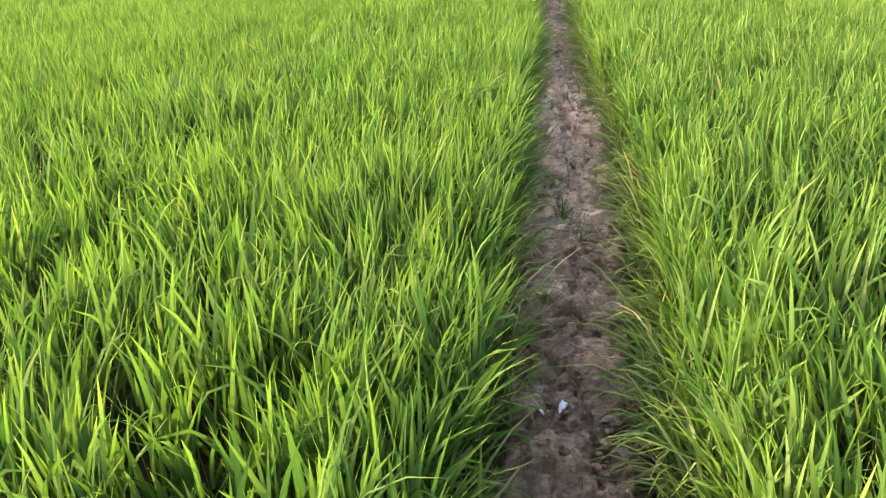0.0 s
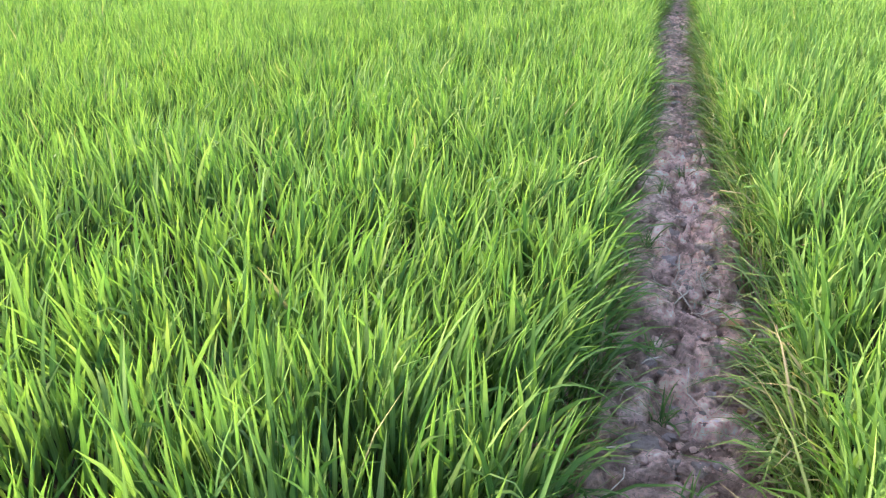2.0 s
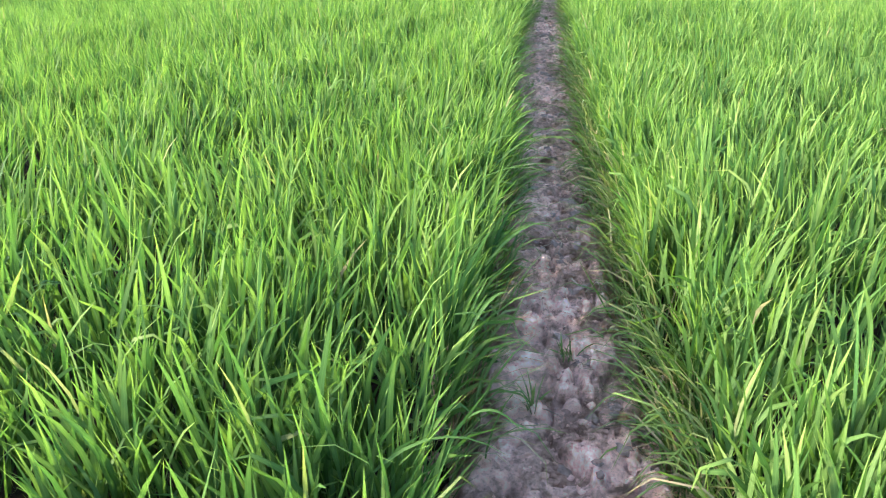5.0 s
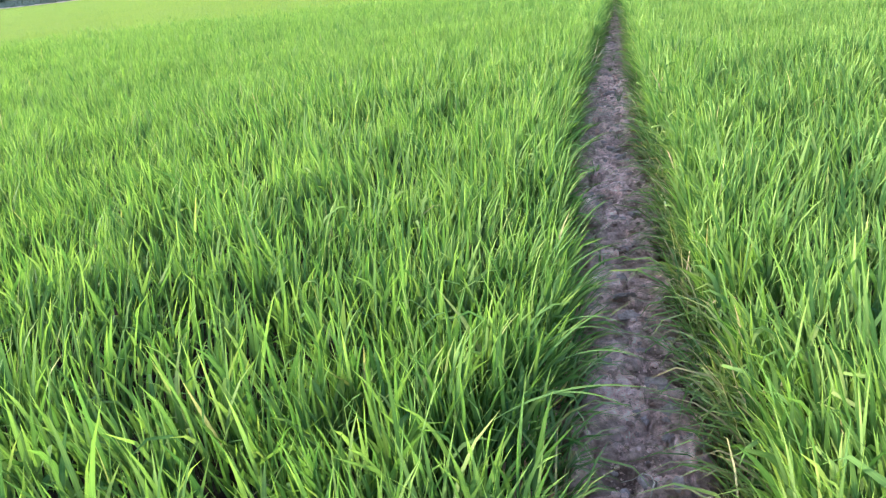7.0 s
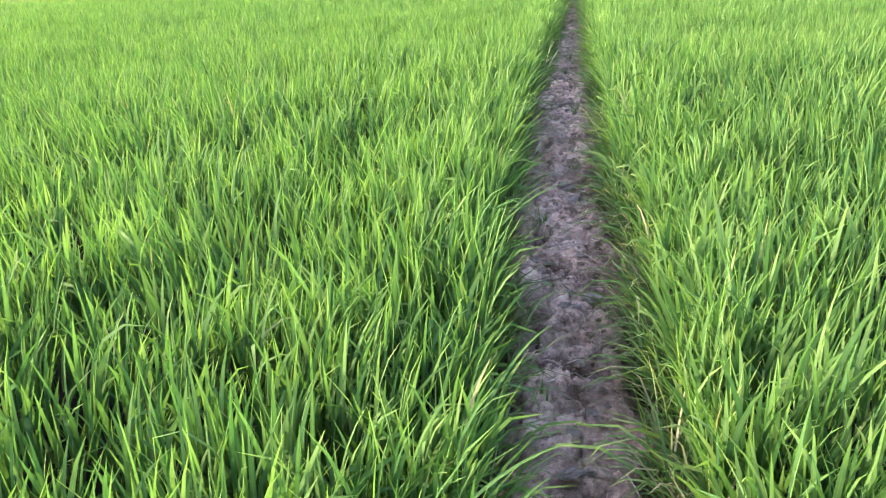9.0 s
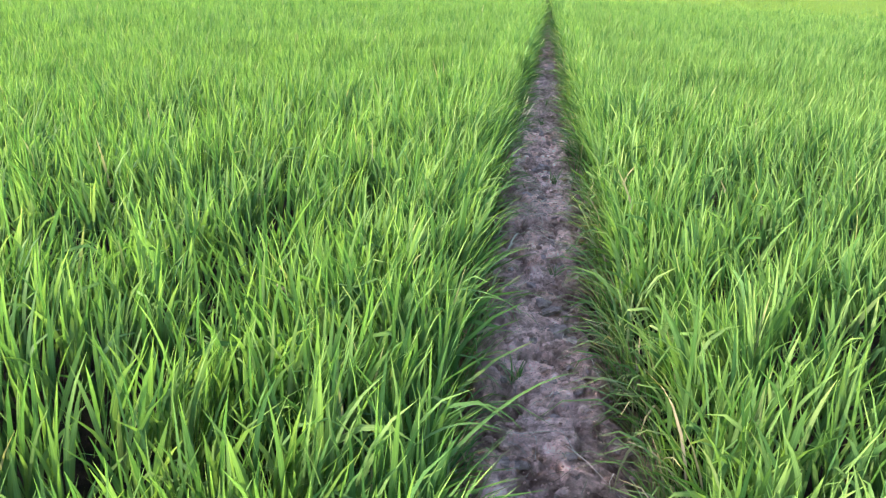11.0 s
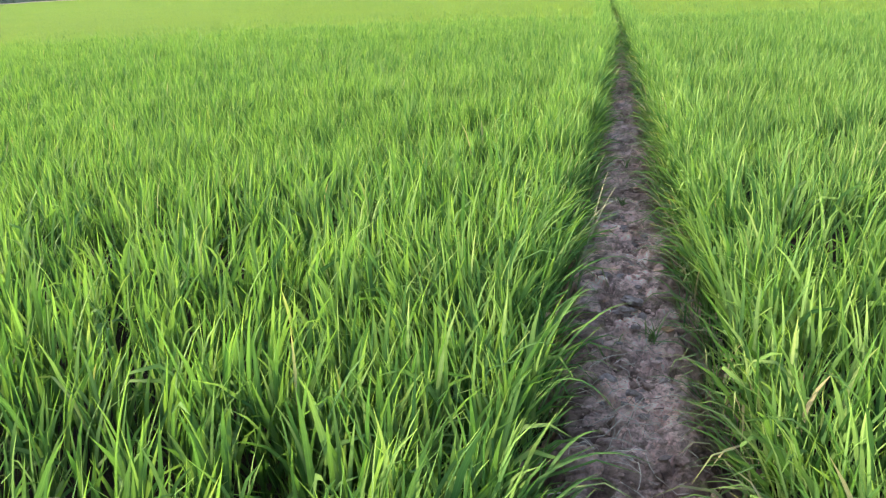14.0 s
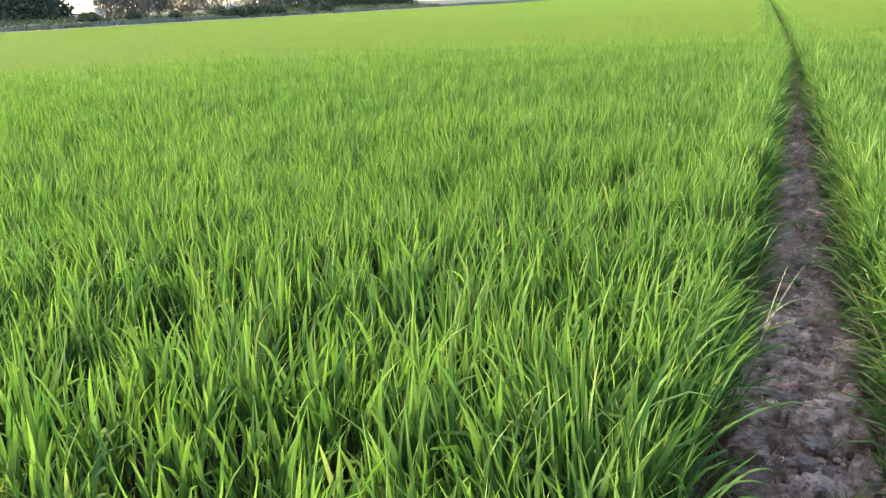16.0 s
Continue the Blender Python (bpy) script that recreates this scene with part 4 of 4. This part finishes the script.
def box(bm, x0, x1, y0, y1, z0, z1, bevel=0.0):
    m = Matrix.Translation(((x0 + x1) / 2, (y0 + y1) / 2, (z0 + z1) / 2)) @ Matrix.Diagonal((x1 - x0, y1 - y0, z1 - z0, 1))
    made = bmesh.ops.create_cube(bm, size=1, matrix=m)
    if bevel:
        bmesh.ops.bevel(bm, geom=list({e for v in made["verts"] for e in v.link_edges}), offset=bevel, segments=1, affect="EDGES")
    return bm


def house(name, label, place, turn, wide, deep, high, wall_mat):
    holder = tagged(new(name), label, "house")
    holder.matrix_basis = Matrix.Translation(place) @ Matrix.Rotation(turn, 4, "Z")
    part("wall", box(bmesh.new(), -wide / 2, wide / 2, -deep / 2, deep / 2, -0.3, high, 0.03), wall_mat, holder)
    bm = bmesh.new()
    e = 0.45
    ridge = high + deep * 0.28
    v = [bm.verts.new(p) for p in ((-wide / 2 - e, -deep / 2 - e, high - 0.12), (wide / 2 + e, -deep / 2 - e, high - 0.12), (wide / 2 + e, 0, ridge), (-wide / 2 - e, 0, ridge),
                                   (-wide / 2 - e, deep / 2 + e, high - 0.12), (wide / 2 + e, deep / 2 + e, high - 0.12))]
    bm.faces.new((v[0], v[1], v[2], v[3])), bm.faces.new((v[3], v[2], v[5], v[4])), bm.faces.new((v[0], v[3], v[4])), bm.faces.new((v[1], v[5], v[2])), bm.faces.new((v[0], v[4], v[5], v[1]))
    part("roof", bm, ROOFING, holder, "grey sheet roof")
    part("door", box(bmesh.new(), wide / 2 - 0.02, wide / 2 + 0.05, -0.45, 0.45, 0, 2.0, 0.01), TIMBER, holder)
    for y in (-deep * 0.3, deep * 0.3):
        w = part("window", box(bmesh.new(), wide / 2 - 0.02, wide / 2 + 0.06, y - 0.5, y + 0.5, 0.95, 1.95, 0.01), TIMBER, holder)
        part("pane", box(bmesh.new(), wide / 2 + 0.03, wide / 2 + 0.065, y - 0.42, y + 0.42, 1.03, 1.87), GLASS_DARK, w)


house("farmhouse", "pale plastered farmhouse with a grey roof behind the bank", (-298.0, 334.0, PADDY_Z), 0.75, 5.0, 5.0, 2.1, PLASTER)
house("shed", "small pale shed between trees beyond the field", (-156.0, 236.0, PADDY_Z), 0.9, 2.8, 3.4, 1.8, PLASTER)

bm = bmesh.new()
tube(bm, [(0, 0, -0.3), (0, 0, 0.35), (0.01, 0, 0.8)], [0.035, 0.035, 0.03], 8)
me = bpy.data.meshes.new("stake")
bm.to_mesh(me)
bm.free()
me.materials.append(PAINT)
stake = tagged(new("stake", me), "short white marker stake at the edge of the rice", "stake")
stake.location = (-46.4, 63.6, PADDY_Z + 0.06)
stake.scale = (0.7, 0.7, 0.85)


# ---------------------------------------------------------------- clods of the path
def clod_mesh(seed, size, fineness=2, flat=1.0):
    r = random.Random(seed)
    bm = bmesh.new()
    bmesh.ops.create_icosphere(bm, subdivisions=fineness, radius=1.0)
    sx, sy, sz = r.uniform(0.8, 1.35), r.uniform(0.65, 1.1), r.uniform(0.35, 0.6) * flat
    for v in bm.verts:
        k = 0.95 + 0.55 * noise.noise(v.co * 1.3 + Vector((seed * 3.1, 0, 0))) + 0.3 * noise.noise(v.co * 3.1 + Vector((0, seed * 2.3, 0))) + 0.22 * noise.noise(v.co * 6.7 + Vector((0, 0, seed * 1.7)))
        v.co = Vector((v.co.x * sx * k, v.co.y * sy * k, max(v.co.z, -0.6) * sz * k)) * size
    me = bpy.data.meshes.new("clod")
    bm.to_mesh(me)
    bm.free()
    return me


CLODS = [clod_mesh(s, 1.0) for s in range(14)]
for me in CLODS:
    me.materials.append(CLOD)


def lay_clod(x, y, size, me, name="clod", parent=None):
    ob = new(name, me)
    ob.parent = parent
    ob.location = (x, y, ground_at(x, y) - size * 0.02)
    ob.rotation_euler = (rng.normal(0, 0.25), rng.normal(0, 0.25), rng.uniform(0, 6.28))
    ob.scale = (size,) * 3
    return ob


for k in range(300):
    y = rng.uniform(2.2, 16.5)
    thick = value_noise(np.array([y * 0.9]), np.array([4.4]), 171)[0]
    x = float(centre(y) + half_width(np.array([y]))[0] * np.clip(rng.normal(0.25, 0.5), -0.85, 1.0))
    lay_clod(x, y, float(np.clip(rng.lognormal(-4.05, 0.4), 0.009, 0.042)) * (0.7 + 0.6 * thick), CLODS[k % 14], "clod", path)

ORANGE = [clod_mesh(90 + s, 1.0) for s in range(3)]
for me in ORANGE:
    me.materials.append(ORANGE_CLAY)
for k, (x, y, size) in enumerate(((0.56, 5.05, 0.036), (0.52, 5.12, 0.02), (0.40, 14.45, 0.032), (0.44, 14.52, 0.02), (0.52, 6.72, 0.03), (0.46, 13.2, 0.026), (0.43, 16.0, 0.026), (0.55, 4.45, 0.02))):
    lay_clod(x, y, size, ORANGE[k % 3], "clod", path)

# larger broken lumps and slabs
BIG = [clod_mesh(40 + s, 1.0, 3, 0.8) for s in range(5)]
for me in BIG:
    me.materials.append(CLOD)
for k, (x, y, size) in enumerate(((0.389, 8.60, 0.042), (0.431, 8.43, 0.046), (0.42, 8.30, 0.04), (0.281, 12.19, 0.062), (0.301, 11.96, 0.056), (0.413, 7.0, 0.048), (0.489, 6.75, 0.036),
                                  (0.33, 7.15, 0.034), (0.491, 6.79, 0.034), (0.496, 5.12, 0.028), (0.238, 4.15, 0.052), (0.393, 4.08, 0.05), (0.245, 12.23, 0.046), (0.298, 13.15, 0.055),
                                  (0.229, 14.57, 0.05), (0.289, 9.40, 0.052), (0.314, 9.18, 0.05), (0.267, 14.73, 0.058), (0.30, 5.6, 0.045), (0.45, 5.75, 0.04), (0.36, 10.6, 0.045))):
    lay_clod(x, y, size, BIG[k % 5], "clod", path)

# smaller clods, joined
ico = bmesh.new()
bmesh.ops.create_icosphere(ico, subdivisions=1, radius=1.0)
ico_v = np.array([v.co[:] for v in ico.verts])
ico_f = np.array([[v.index for v in f.verts] for f in ico.faces])
ico.free()
n = 1300
y_ = rng.uniform(1.6, 18.0, n)
x_ = centre(y_) + half_width(y_) * rng.normal(0.2, 0.5, n).clip(-1, 1.1)
z_ = path_height(x_, y_)[0]
r_ = rng.lognormal(-4.45, 0.33, n).clip(0.006, 0.024)
lump = ico_v[None] * rng.uniform(0.65, 1.25, (n, len(ico_v), 1)) * np.array([1.1, 1.0, 0.65]) * r_[:, None, None]
lump = lump + np.stack([x_, y_, z_ + 0.15 * r_], -1)[:, None]
loops = (ico_f[None] + len(ico_v) * np.arange(n)[:, None, None]).ravel()
me = mesh_from("small_clods", lump.reshape(-1, 3), loops, np.arange(0, len(loops), 3), MUD)
add_float(me, "tone", np.repeat(rng.uniform(0.32, 0.68, n), len(ico_v)))
add_float(me, "dry", np.repeat(dry_and_shade(x_, y_), len(ico_v)))
tagged(new("small_clods", me), "small lumps of dry mud strewn over the path", "soil", kind="stuff")

# crumbs, too many to count
verts, loops = [], []
tetra = np.array([[1, 0, -0.4], [-0.5, 0.87, -0.4], [-0.5, -0.87, -0.4], [0, 0, 0.45]])
tri = np.array([[0, 1, 3], [1, 2, 3], [2, 0, 3], [0, 2, 1]])
n = 11000
cy_ = rng.uniform(1.5, 18.5, n)
cx_ = centre(cy_) + half_width(cy_) * rng.normal(0.1, 0.5, n).clip(-1, 1.1)
cz_ = path_height(cx_, cy_)[0]
size = rng.lognormal(-5.15, 0.45, n).clip(0.002, 0.009)
turn = rng.uniform(0, 6.28, n)
shape = tetra[None] * rng.uniform(0.6, 1.3, (n, 4, 1)) * size[:, None, None]
c, s_ = np.cos(turn)[:, None], np.sin(turn)[:, None]
v = np.stack([shape[..., 0] * c - shape[..., 1] * s_ + cx_[:, None], shape[..., 0] * s_ + shape[..., 1] * c + cy_[:, None], shape[..., 2] + cz_[:, None] + 0.3 * size[:, None]], -1)
loops = (tri[None] + 4 * np.arange(n)[:, None, None]).ravel()
me = mesh_from("crumbs", v.reshape(-1, 3), loops, np.arange(0, len(loops), 3), MUD)
add_float(me, "tone", np.repeat(rng.uniform(0.34, 0.75, n), 4))
add_float(me, "dry", np.repeat(dry_and_shade(cx_, cy_), 4))
tagged(new("crumbs", me), "small crumbs of dry mud scattered over the path", "soil", kind="stuff")
